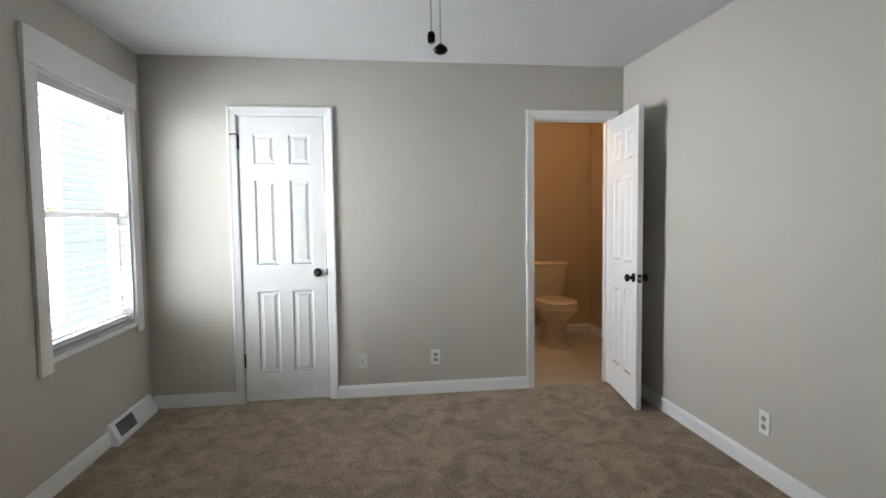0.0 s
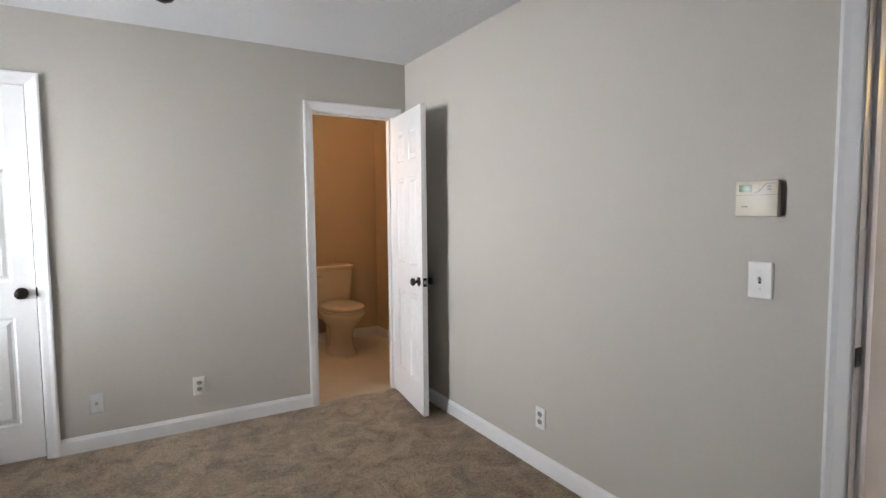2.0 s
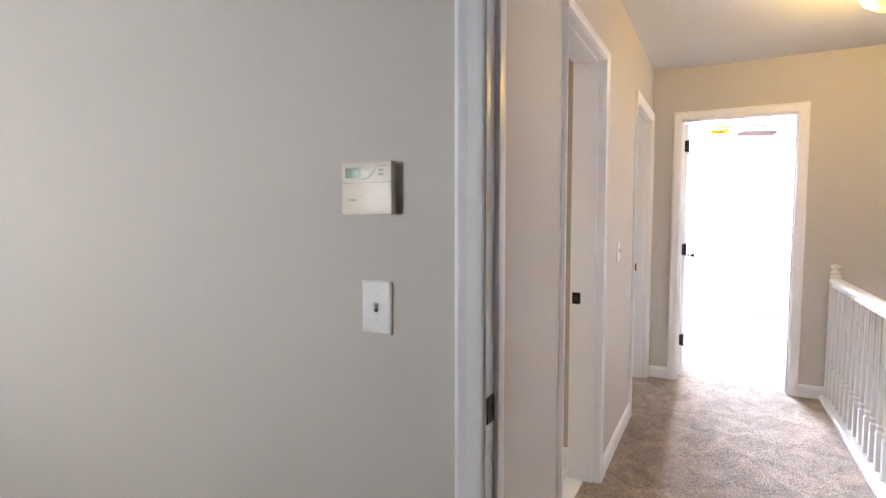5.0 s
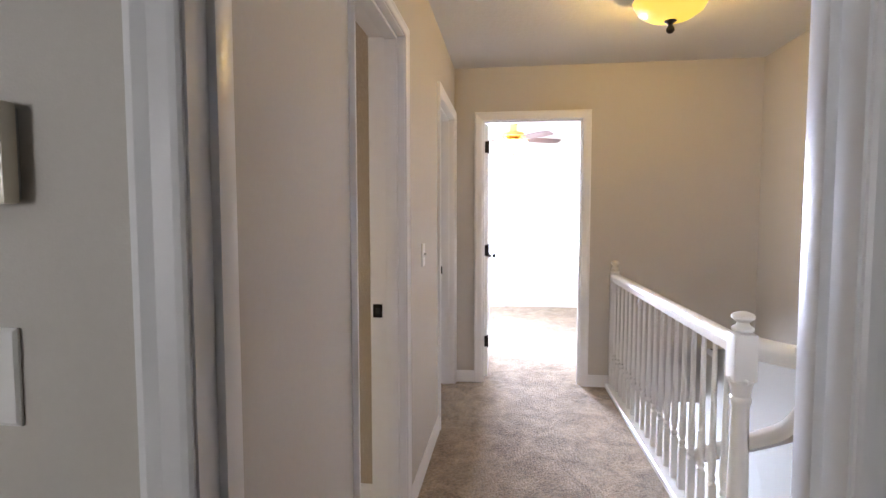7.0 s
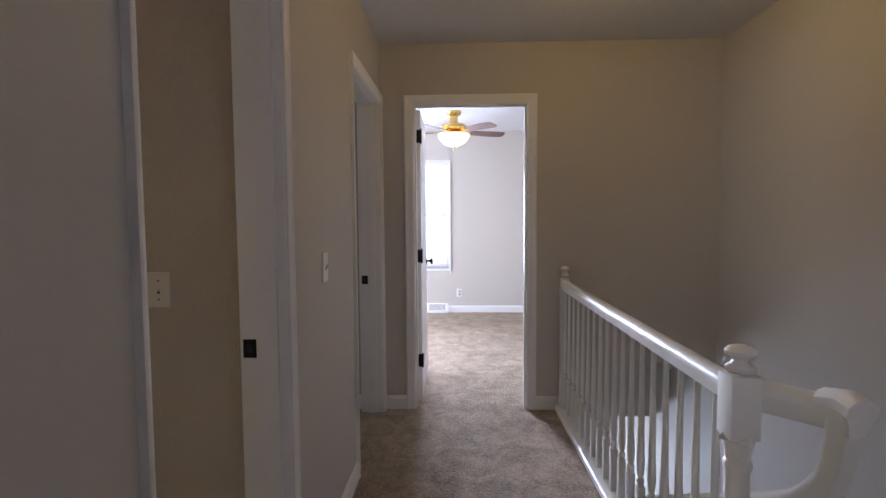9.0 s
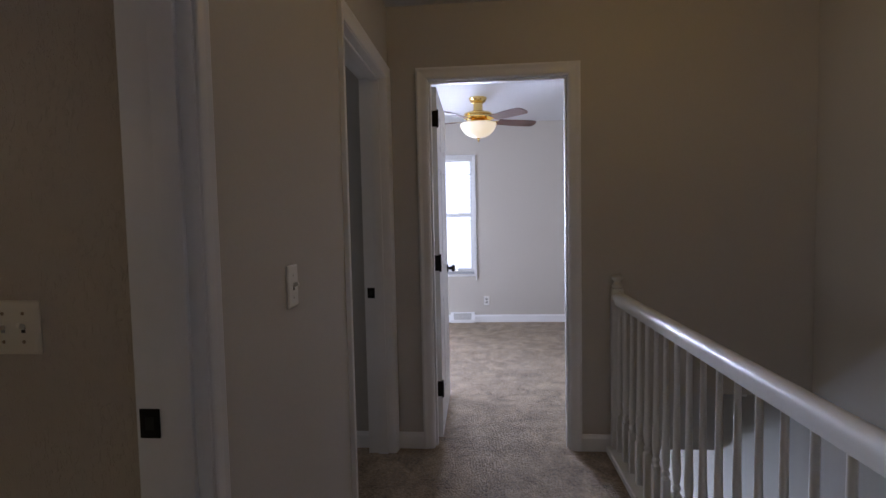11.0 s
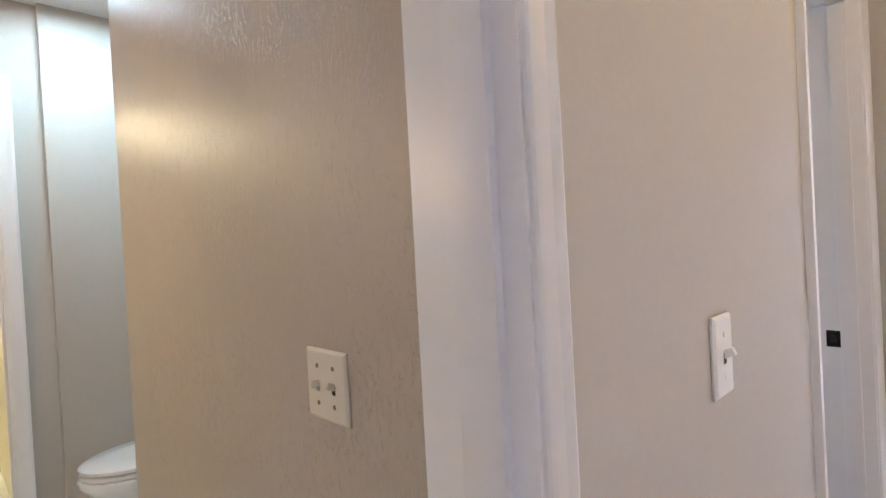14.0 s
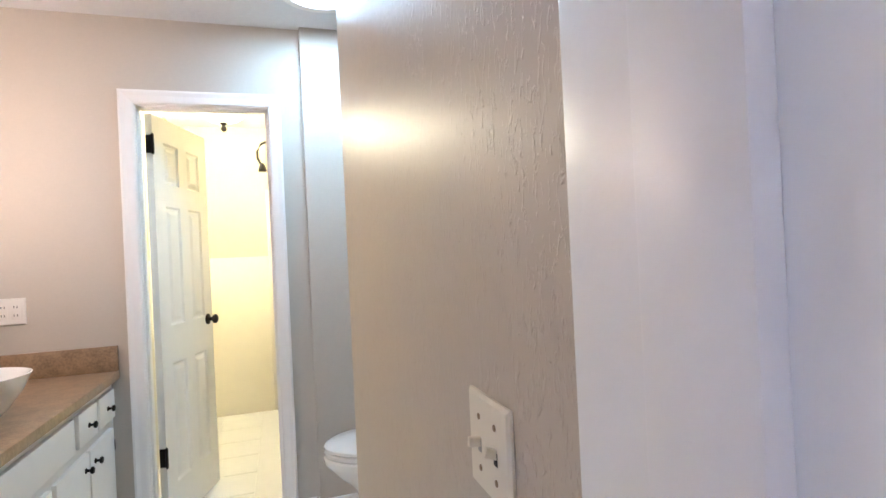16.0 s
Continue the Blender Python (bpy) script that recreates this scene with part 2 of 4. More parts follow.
# ---- structure ----
H = 2.44
wall("wall_bedroom_window", "x", -0.79, -0.65, -1.0, 6.6, 0, H, [(3.24, 4.16, 0.66, 2.05)])
wall("wall_bedroom_far", "y", 4.36, 4.475, -0.65, 2.825, 0, H, [(-0.020, 0.578, 0, 2.045), (2.117, 2.72, 0, 2.05)])
wall("wall_bedroom_hall", "x", 2.825, 2.925, -1.0, 4.475, 0, H, [(0.785, 1.488, 0, 2.045)])
wall("wall_bedroom_south", "y", -1.0, -0.88, -0.65, 2.825, 0, H)
wall("wall_hall_doors", "y", 1.56, 1.703, 2.925, 6.34, 0, H, [(3.692, 4.408, 0, 2.045), (5.435, 6.266, 0, 2.045)])
wall("wall_hall_end", "x", 6.34, 6.455, -0.665, 3.9, -2.9, H, [(0.590, 1.345, -0.25, 2.045), (-0.665, 0.12, -2.9, 0.32)])
wall("wall_stair", "y", -0.78, -0.665, 2.925, 10.04, -2.9, H)
wall("wall_back_room_far", "x", 9.92, 10.04, -0.665, 3.9, -0.25, H, [(1.18, 2.10, 0.60, 2.05)])
wall("wall_bulkhead_end", "x", 7.52, 7.60, -0.665, 0.12, -0.25, 0.44)
wall("wall_entry_east", "x", 9.10, 9.22, -0.665, 2.4, -2.9, -0.25, [(0.20, 1.00, -2.35, -1.35)])
wall("wall_entry_north", "y", 2.4, 2.5, 6.455, 9.22, -2.9, -0.25)
# The opening here is unseen, cut to let the added side daylight in.
wall("wall_back_room_side", "y", 3.9, 4.0, 6.455, 10.04, 0, H, [(7.60, 9.00, 0.60, 2.05)])
wall("wall_stair_bulkhead", "y", 0.12, 0.18, 6.455, 7.60, -0.25, 0.44)
structure(block("ceiling_stair_bulkhead", (6.455, -0.665, 0.32), (7.52, 0.12, 0.44), PAINT, bevel=0), "painted drywall soffit over the lower stairs", "soffit")
structure(block("stair_beam", (7.40, -0.665, -0.46), (7.52, 0.12, 0.32), PAINT, bevel=0), "painted drywall header below the upper floor", "header")
wall("wall_bath_switch", "x", 4.489, 4.609, 1.703, 3.27, 0, H, mat=TROWEL, label="greige semi-gloss wall with skip-trowel texture")
wall("wall_bath_closet", "y", 3.15, 3.27, 4.609, 5.21, 0, H)
wall("wall_bath_left", "x", 2.925, 2.965, 1.703, 4.29, 0, H)
wall("wall_bath_far", "y", 4.17, 4.29, 2.965, 5.21, 0, H, [(3.660, 4.245, 0, 2.045)])
structure(block("wall_bath_pier", (4.408, 4.13, 0), (5.21, 4.17, H), PAINT, bevel=0.002), "furred-out painted wall behind the toilet", "wall")
wall("wall_bath_right", "x", 5.21, 5.31, 1.703, 6.6, 0, H)
wall("wall_shower_left", "x", 3.38, 3.46, 4.29, 6.26, 0, H, mat=YELLOWPAINT, label="pale yellow painted wall in the shower room")
wall("wall_shower_back", "y", 6.26, 6.38, -0.65, 5.21, 0, H, mat=YELLOWPAINT, label="pale yellow painted wall in the shower room")
wall("wall_shower_right", "x", 4.295, 4.395, 4.29, 6.26, 0, H, mat=YELLOWPAINT, label="pale yellow painted wall in the shower room")
wall("wall_toilet_room_back", "y", 6.15, 6.26, 1.9, 3.38, 0, H, mat=LAMPTINTPAINT, label="painted wall behind the toilet, coloured tan for the warm lamplight")
wall("wall_toilet_room_left", "x", 1.78, 1.9, 4.475, 6.26, 0, H, mat=LAMPTINTPAINT, label="painted toilet room wall, coloured tan for the warm lamplight")
wall("wall_toilet_room_right", "x", 3.34, 3.38, 4.475, 6.15, 0, H, mat=LAMPTINTPAINT, label="painted toilet room wall, coloured tan for the warm lamplight")
wall("wall_spare_room_north", "y", 6.6, 6.72, 5.21, 6.455, 0, H, [(5.58, 6.32, 0.7, 2.05)])
wall("wall_spare_room_east", "x", 6.34, 6.455, 3.9, 6.6, 0, H)

bm = bmesh.new()
box(bm, (-0.65, -0.88, -0.25), (2.925, 4.40, 0))
box(bm, (2.925, -0.665, -0.25), (4.40, 1.63, 0))
box(bm, (4.40, 0.265, -0.25), (6.34, 1.63, 0))
box(bm, (5.31, 1.63, -0.25), (6.34, 6.6, 0))
box(bm, (6.34, 0.18, -0.25), (7.60, 3.9, 0))
box(bm, (7.60, -0.665, -0.25), (9.92, 3.9, 0))
bmesh.ops.remove_doubles(bm, verts=bm.verts, dist=1e-4)
structure(part("floor_carpet", bm, CARPET), "taupe cut-pile carpet with brushed patches", "carpet")
structure(block("floor_bath", (2.965, 1.63, -0.25), (5.21, 4.23, -0.004), TILE, bevel=0), "white tile bathroom floor", "floor")
structure(block("floor_shower", (3.46, 4.23, -0.25), (4.295, 6.26, -0.004), TILE, bevel=0), "white tile shower room floor", "floor")
structure(block("floor_toilet_room", (1.9, 4.40, -0.25), (3.34, 6.15, -0.004), VINYL, bevel=0), "cream sheet vinyl floor", "floor")
structure(block("floor_lower", (2.9, -0.75, -2.90), (10.4, 2.5, -2.75), VINYL, bevel=0), "pale floor of the lower entry", "floor")
structure(block("ceiling", (-0.79, -1.0, H), (10.04, 6.72, H + 0.12), CEILING, bevel=0), "white stippled drywall ceiling", "ceiling")

# stairs that go down beside the railing
stairs = thing("staircase", pose(4.40, 0, 0), "carpeted stairs descending beside the white railing", "stairs")
for i in range(14):
    block("stair_tread", (0.26 * i, -0.665, -0.19 * (i + 2)), (0.26 * (i + 1) + 0.02, 0.262, -0.19 * (i + 1)), CARPET, stairs, bevel=0.012)


def baseboard(axis, face, side, a0, a1, h=0.092, d=0.014, name="baseboard"):
    """A white baseboard on a wall face; side is the way it stands proud."""
    prof = [(0, 0), (d, 0), (d, h * 0.78), (d * 0.75, h * 0.86), (d * 0.45, h), (0, h)]
    bm = bmesh.new()
    ends = []
    for a in (a0, a1):
        ends.append([bm.verts.new((face + side * p, a, z) if axis == "x" else (a, face + side * p, z)) for p, z in prof])
    for i in range(len(prof)):
        j = (i + 1) % len(prof)
        bm.faces.new((ends[0][i], ends[0][j], ends[1][j], ends[1][i]))
    bm.faces.new(ends[0])
    bm.faces.new(ends[1])
    bmesh.ops.recalc_face_normals(bm, faces=bm.faces)
    return structure(part(name, bm, WHITE), "white painted wooden baseboard", "baseboard")


baseboard("x", -0.65, 1, -0.88, 3.736)
baseboard("x", -0.65, 1, 4.296, 4.345)
baseboard("y", 4.36, -1, -0.635, -0.080)
baseboard("y", 4.36, -1, 0.638, 2.057)
baseboard("x", 2.825, -1, 1.548, 4.345)
baseboard("x", 2.825, -1, -0.88, 0.725)
baseboard("y", 1.56, -1, 2.94, 3.660)
baseboard("y", 1.56, -1, 4.445, 5.375)
baseboard("x", 6.34, -1, 1.405, 1.546)
baseboard("x", 6.34, -1, 0.375, 0.530)
baseboard("x", 9.92, -1, -0.6, 1.205)
baseboard("x", 9.92, -1, 1.505, 3.9)
baseboard("y", 6.15, -1, 1.9, 3.34)
baseboard("x", 3.34, -1, 4.475, 6.135)
baseboard("y", 4.17, -1, 4.307, 4.394, h=0.11)
baseboard("x", 4.408, -1, 4.115, 4.156, h=0.11)
baseboard("y", 4.13, -1, 4.394, 5.21, h=0.11)
baseboard("x", 6.34, -1, 1.703, 6.6)
baseboard("x", 4.489, -1, 1.703, 3.27, h=0.11)

CASING = [(0, 0), (0.060, 0), (0.060, 0.017), (0.050, 0.019), (0.034, 0.014), (0.012, 0.011), (0.004, 0.009), (0, 0.006)]


def casing(name, parent, axis, face, side, a0, a1, top, w=1.0):
    """A mitred door casing round an opening, its moulded profile swept up, across and down."""
    bm = bmesh.new()
    rings = []
    for (a, z, sa, sz) in ((a0, 0, -1, 0), (a0, top, -1, 1), (a1, top, 1, 1), (a1, 0, 1, 0)):
        ring = []
        for u, v in CASING:
            u *= w
            p = (a + sa * u, face + side * v, z + sz * u)
            ring.append(bm.verts.new((p[1], p[0], p[2]) if axis == "x" else p))
        rings.append(ring)
    n = len(CASING)
    for r, s in zip(rings, rings[1:]):
        for i in range(n):
            bm.faces.new((r[i], r[(i + 1) % n], s[(i + 1) % n], s[i]))
    bm.faces.new(rings[0])
    bm.faces.new(rings[-1])
    bmesh.ops.recalc_face_normals(bm, faces=bm.faces)
    return part(name, bm, WHITE, parent, smooth=False)


def jamb(parent, axis, p0, p1, a0, a1, top, stop=None):
    """The three boards that line an opening, and the stop on them."""
    t = 0.004

    def put(name, lo, hi):
        q = (lo, hi) if axis == "y" else ((lo[1], lo[0], lo[2]), (hi[1], hi[0], hi[2]))
        block(name, *q, WHITE, parent, bevel=0.002)
    put("side_jamb", (a0 - t * 3, p0, 0), (a0 + t, p1, top))
    put("side_jamb", (a1 - t, p0, 0), (a1 + t * 3, p1, top))
    put("head_jamb", (a0 + t, p0, top - t), (a1 - t, p1, top + t * 3))
    if stop:
        s0, s1 = stop
        put("door_stop", (a0 + t, s0, 0), (a0 + 0.016, s1, top - 0.016))
        put("door_stop", (a1 - 0.016, s0, 0), (a1 - t, s1, top - 0.016))
        put("door_stop", (a0 + t, s0, top - 0.016), (a1 - t, s1, top - t))


def doorway(name, axis, p0, p1, a0, a1, top, stop, sides=(1, 1), label="white painted door frame with moulded casing", narrow=1.0):
    fr = structure(new(name), label, "door frame")
    if sides[0]:
        casing("casing", fr, axis, p0, -1, a0, a1, top, w=narrow)
    if sides[1]:
        casing("casing", fr, axis, p1, 1, a0, a1, top)
    jamb(fr, axis, p0 - 0.001, p1 + 0.001, a0, a1, top, stop)
    return fr


frame_closet = doorway("door_frame_1", "y", 4.36, 4.475, -0.020, 0.578, 2.045, (4.402, 4.44), (1, 0))
frame_toilet = doorway("door_frame_2", "y", 4.36, 4.475, 2.117, 2.72, 2.05, (4.402, 4.44))
frame_bed = doorway("door_frame_3", "x", 2.825, 2.925, 0.785, 1.488, 2.045, (2.865, 2.90))
frame_bath = doorway("door_frame_4", "y", 1.56, 1.703, 3.692, 4.408, 2.045, (1.588, 1.638), narrow=0.5)
frame_linen = doorway("door_frame_5", "y", 1.56, 1.703, 5.435, 6.266, 2.045, (1.595, 1.645), (1, 0))
frame_end = doorway("door_frame_6", "x", 6.34, 6.455, 0.590, 1.345, 2.045, (6.37, 6.412))
frame_shower = doorway("door_frame_7", "y", 4.17, 4.29, 3.660, 4.245, 2.045, (4.20, 4.246))


def strike(parent, lo, hi, axis):
    """A dark strike plate let into a jamb, with its latch hole."""
    pl = block("strike_plate", lo, hi, BRONZE, parent, "oil-rubbed bronze strike plate", bevel=0.001)
    c = [(a + b) / 2 for a, b in zip(lo, hi)]
    s = [(b - a) * 0.22 for a, b in zip(lo, hi)]
    s[axis] = (hi[axis] - lo[axis]) * 0.5 + 0.0006
    block("latch_hole", [a - b for a, b in zip(c, s)], [a + b for a, b in zip(c, s)], DARK, pl, bevel=0)


strike(frame_bed, (2.828, 1.481, 0.888), (2.864, 1.4845, 0.945), 1)
strike(frame_bath, (4.4015, 1.659, 0.883), (4.4045, 1.699, 0.94), 0)
strike(frame_linen, (6.2585, 1.647, 0.866), (6.2625, 1.687, 0.923), 0)

# ---- doors ----


def raised_panel(bm, x0, x1, z0, z1, face, side, d=0.009):
    """Rings of a sunk groove and a raised field on a door face at y = face."""
    steps = [(0.0, 0.0), (0.010, d), (0.022, d), (0.040, 0.002)]
    rings = []
    for inset, depth in steps:
        y = face - side * depth
        rings.append([bm.verts.new(p) for p in ((x0 + inset, y, z0 + inset), (x1 - inset, y, z0 + inset), (x1 - inset, y, z1 - inset), (x0 + inset, y, z1 - inset))])
    for a, b in zip(rings, rings[1:]):
        for i in range(4):
            bm.faces.new((a[i], a[(i + 1) % 4], b[(i + 1) % 4], b[i]))
    bm.faces.new(rings[-1])


def six_panel_slab(w, h, t):
    """A moulded six-panel slab from x = 0 to w, y = 0 to t."""
    bm = bmesh.new()
    s = w / 0.60
    xs = [0, 0.103 * s, 0.257 * s, 0.350 * s, 0.502 * s, w]
    zs = [0, 0.20, 0.790, 0.980, 1.580, 1.690, 1.900, h]
    for face, side in ((0.0, -1), (t, 1)):
        for i in range(5):
            for j in range(7):
                if i in (1, 3) and j in (1, 3, 5):
                    raised_panel(bm, xs[i], xs[i + 1], zs[j], zs[j + 1], face, side)
                else:
                    bm.faces.new([bm.verts.new(p) for p in ((xs[i], face, zs[j]), (xs[i + 1], face, zs[j]), (xs[i + 1], face, zs[j + 1]), (xs[i], face, zs[j + 1]))])
    for x in (0, w):
        bm.faces.new([bm.verts.new(p) for p in ((x, 0, 0), (x, t, 0), (x, t, h), (x, 0, h))])
    for z in (0, h):
        bm.faces.new([bm.verts.new(p) for p in ((0, 0, z), (w, 0, z), (w, t, z), (0, t, z))])
    bmesh.ops.remove_doubles(bm, verts=bm.verts, dist=1e-4)
    bmesh.ops.recalc_face_normals(bm, faces=bm.faces)
    return bm


def knob(parent, x, z, y, side):
    """A round bronze knob on its rose; it stands out along side * y."""
    prof = [(0.0, 0.058), (0.016, 0.057), (0.025, 0.050), (0.027, 0.042), (0.022, 0.034), (0.012, 0.028), (0.010, 0.012), (0.020, 0.010), (0.030, 0.006), (0.031, 0.0)]
    bm = turned(bmesh.new(), [(max(r, 0.001), side * h) for r, h in prof], (x, y, z), 24, "y")
    return part("door_knob", bm, BRONZE, parent, "oil-rubbed bronze round knob", smooth=True)


def hinge(parent, x, y, z, h=0.089, leaf=0.030):
    """A butt hinge: a knuckle with finials and a leaf on the door's edge."""
    bm = turned(bmesh.new(), [(0.002, -0.008), (0.005, -0.004), (0.0065, 0), (0.0065, h), (0.005, h + 0.004), (0.002, h + 0.008)], (x, y, z), 12)
    box(bm, (x - 0.0015, y, z), (x + 0.0015, y + leaf, z + h), 0.0008)
    return part("hinge", bm, BRONZE, parent, "dark bronze butt hinge", smooth=True)


def panel_door(name, m, w, label, h=2.022, t=0.035, knob_z=0.93, edge_latch=True):
    d = structure(new(name), label, "door")
    d.matrix_basis = m
    part("slab", six_panel_slab(w, h, t), WHITE, d, smooth=False)
    knob(d, w - 0.062, knob_z, 0.0, -1)
    knob(d, w - 0.062, knob_z, t, 1)
    if edge_latch:
        la = block("latch_plate", (w - 0.0005, t / 2 - 0.0125, knob_z - 0.028), (w + 0.0015, t / 2 + 0.0125, knob_z + 0.028), BRONZE, d, "bronze latch plate", 0.0005)
        block("latch_bolt", (w + 0.0015, t / 2 - 0.007, knob_z - 0.011), (w + 0.009, t / 2 + 0.007, knob_z + 0.011), STEEL, la, bevel=0.002)
    return d


closet_door = panel_door("door_closet", pose(-0.012, 4.364, 0.014), 0.582, "closed white six-panel closet door with bronze knob", edge_latch=False, knob_z=0.918)
for z in (0.25, 1.80):
    hinge(closet_door, -0.003, -0.004, z, leaf=0.012)
bm = bmesh.new()
swept(bm, [(-0.003, -0.006, 1.893), (-0.010, -0.018, 1.899), (-0.030, -0.03, 1.897), (-0.044, -0.028, 1.893)], round_profile(0.004, 8))
turned(bm, [(0.001, 0), (0.006, 0.002), (0.006, 0.009), (0.001, 0.011)], (-0.046, -0.030, 1.888), 12)
part("hinge_pin_stop", bm, BRONZE, closet_door, "dark hinge-pin door stop", smooth=True)

toilet_door = panel_door("door_toilet_room", pose(2.712, 4.352, 0.012, 0, 0, 262.0), 0.605, "open white six-panel door with bronze knobs", h=2.022, knob_z=0.885)
for z in (0.25, 1.00, 1.80):
    hinge(toilet_door, -0.004, 0.038, z, leaf=0.004)
end_door = panel_door("door_back_room", pose(6.461, 1.307, 0.012, 0, 0, 1.0), 0.745, "open white six-panel door to the back bedroom")
for z in (0.245, 0.98, 1.80):
    hinge(end_door, -0.006, -0.004, z, leaf=0.034)
shower_door = panel_door("door_shower", pose(3.706, 4.300, 0.012, 0, 0, 73), 0.570, "open white six-panel door to the shower room", knob_z=0.96)
for z in (0.31, 1.83):
    hinge(shower_door, -0.006, -0.004, z, leaf=0.034)
    block("hinge_leaf", (3.664, 4.246, z + 0.012), (3.6665, 4.289, z + 0.101), BRONZE, frame_shower, "dark bronze hinge leaf", 0.0008)
for z in (0.245, 0.98, 1.80):
    block("hinge_leaf", (6.414, 1.3385, z + 0.012), (6.4555, 1.3412, z + 0.101), BRONZE, frame_end, "dark bronze hinge leaf", 0.0008)

# Leaf out of view, set open to shade part of the textured wall.
bath_door = panel_door("door_bath", pose(3.708, 1.707, 0.012, 0, 0, 90), 0.66, "open white six-panel bathroom door with bronze knobs")
for z in (0.245, 0.98, 1.80):
    hinge(bath_door, -0.006, -0.004, z, leaf=0.034)
block("strike_lip", (0.5705, 4.352, 0.912), (0.5795, 4.3595, 0.962), BRONZE, frame_closet, "dark bronze strike lip", 0.002)
strike(frame_toilet, (2.1205, 4.366, 0.868), (2.1230, 4.402, 0.928), 0)

# ---- windows ----


def sash(parent, w, z0, z1, y, label):
    """A sash: stiles, rails and one pane."""
    fr = block("sash", (-w / 2, y, z0), (-w / 2 + 0.042, y + 0.03, z1), WHITE, parent, label, 0.003)
    block("stile", (w / 2 - 0.042, y, z0), (w / 2, y + 0.03, z1), WHITE, fr)
    block("bottom_rail", (-w / 2 + 0.042, y, z0), (w / 2 - 0.042, y + 0.03, z0 + 0.045), WHITE, fr)
    block("top_rail", (-w / 2 + 0.042, y, z1 - 0.038), (w / 2 - 0.042, y + 0.03, z1), WHITE, fr)
    pane = block("pane", (-w / 2 + 0.042, y + 0.012, z0 + 0.045), (w / 2 - 0.042, y + 0.016, z1 - 0.038), GLASS, fr, bevel=0)
    pane.visible_shadow = False


def window(name, m, w, h, depth, label, slats=28, cas=0.092, head=0.165):
    """A double-hung window in an opening w by h; local y points into the room, z from the opening's foot."""
    win = structure(new(name), label, "window")
    win.matrix_basis = m
    for s in (-1, 1):
        block("side_casing", sorted_lo(s * w / 2, s * (w / 2 + cas), 0.0, 0.019, -0.07, h), sorted_hi(s * w / 2, s * (w / 2 + cas), 0.0, 0.019, -0.07, h), WHITE, win)
        block("jamb_liner", sorted_lo(s * w / 2, s * (w / 2 - 0.02), -depth, 0.001, 0, h), sorted_hi(s * w / 2, s * (w / 2 - 0.02), -depth, 0.001, 0, h), WHITE, win)
    block("head_casing", (-w / 2 - cas - 0.008, 0.0, h), (w / 2 + cas + 0.008, 0.026, h + head), WHITE, win)
    block("head_liner", (-w / 2 + 0.02, -depth, h - 0.02), (w / 2 - 0.02, 0.001, h), WHITE, win)
    sill = block("window_sill", (-w / 2 + 0.02, -depth, 0.0), (w / 2 - 0.02, 0.001, 0.022), SIDING, win, "grey-white painted sill")
    block("sill_lip", (-w / 2, 0.0, -0.030), (w / 2, 0.012, -0.004), WHITE, sill)
    iw, mid = w - 0.04, h * 0.5
    sash(win, iw, 0.022, mid + 0.018, -0.088, "lower sash")
    sash(win, iw, mid - 0.018, h - 0.02, -0.119, "upper sash")
    for x in (-0.30, 0.30):
        bm = box(bmesh.new(), (x * w - 0.02, -0.078, mid + 0.018), (x * w + 0.02, -0.058, mid + 0.026), 0.002)
        box(bm, (x * w - 0.006, -0.073, mid + 0.024), (x * w + 0.022, -0.063, mid + 0.040), 0.003)
        part("sash_lock", bm, BRASS, win, "small brass sash lock", smooth=True)
    bl = thing("window_blind", m, "white horizontal slat blind lowered over the window", "blind", "window blinds")
    block("headrail", (-iw / 2 + 0.01, -0.048, h - 0.066), (iw / 2 - 0.01, -0.006, h - 0.022), SLAT, bl)
    z0, step = 0.055, (h - 0.14) / slats
    sl = bmesh.new()
    box(sl, (-iw / 2 + 0.012, -0.021, -0.0014), (iw / 2 - 0.012, 0.021, 0.0014))
    bmesh.ops.rotate(sl, verts=sl.verts, matrix=Matrix.Rotation(radians(4), 3, "X"))
    first = part("slat", sl, SLAT, bl)
    first.location = (0, -0.027, z0)
    for i in range(1, slats):
        o = new("slat", first.data)
        o.parent, o.location = bl, (0, -0.027, z0 + i * step)
    block("bottom_rail", (-iw / 2 + 0.012, -0.046, 0.028), (iw / 2 - 0.012, -0.008, 0.046), SLAT, bl)
    for x in (-0.36, 0.0, 0.36):
        bm = swept(bmesh.new(), [(x * w, -0.004, 0.03), (x * w, -0.004, h - 0.04)], round_profile(0.0012, 5))
        part("ladder_cord", bm, SLAT, bl)
    return win


def sorted_lo(a, b, *r):
    return (min(a, b), r[0], r[2])


def sorted_hi(a, b, *r):
    return (max(a, b), r[1], r[3])


window("window_1", pose(-0.65, 3.70, 0.66, 0, 0, -90), 0.92, 1.39, 0.14, "white double-hung window with wide flat casing")
window("window_2", pose(9.92, 1.64, 0.60, 0, 0, 90), 0.92, 1.45, 0.12, "bright white-framed bedroom window", cas=0.012, head=0.012)
structure(block("backdrop_west", (-3.1, -4, -1.5), (-3.0, 11, 6), GLARE, bevel=0), "bright hazy daylight outside the bedroom window", "backdrop")
structure(block("backdrop_east", (13.0, -4, -1.5), (13.1, 9, 6), GLARE, bevel=0), "bright hazy daylight outside the back window", "backdrop")
structure(block("ground", (-60, -60, -3.4), (60, 60, -3.2), VINYL, bevel=0), "pale open ground around the house", "ground")

# ---- switches, outlets, thermostat ----
TARNISH = material("tarnished_screw", (0.30, 0.22, 0.14), 0.5, metal=0.6)


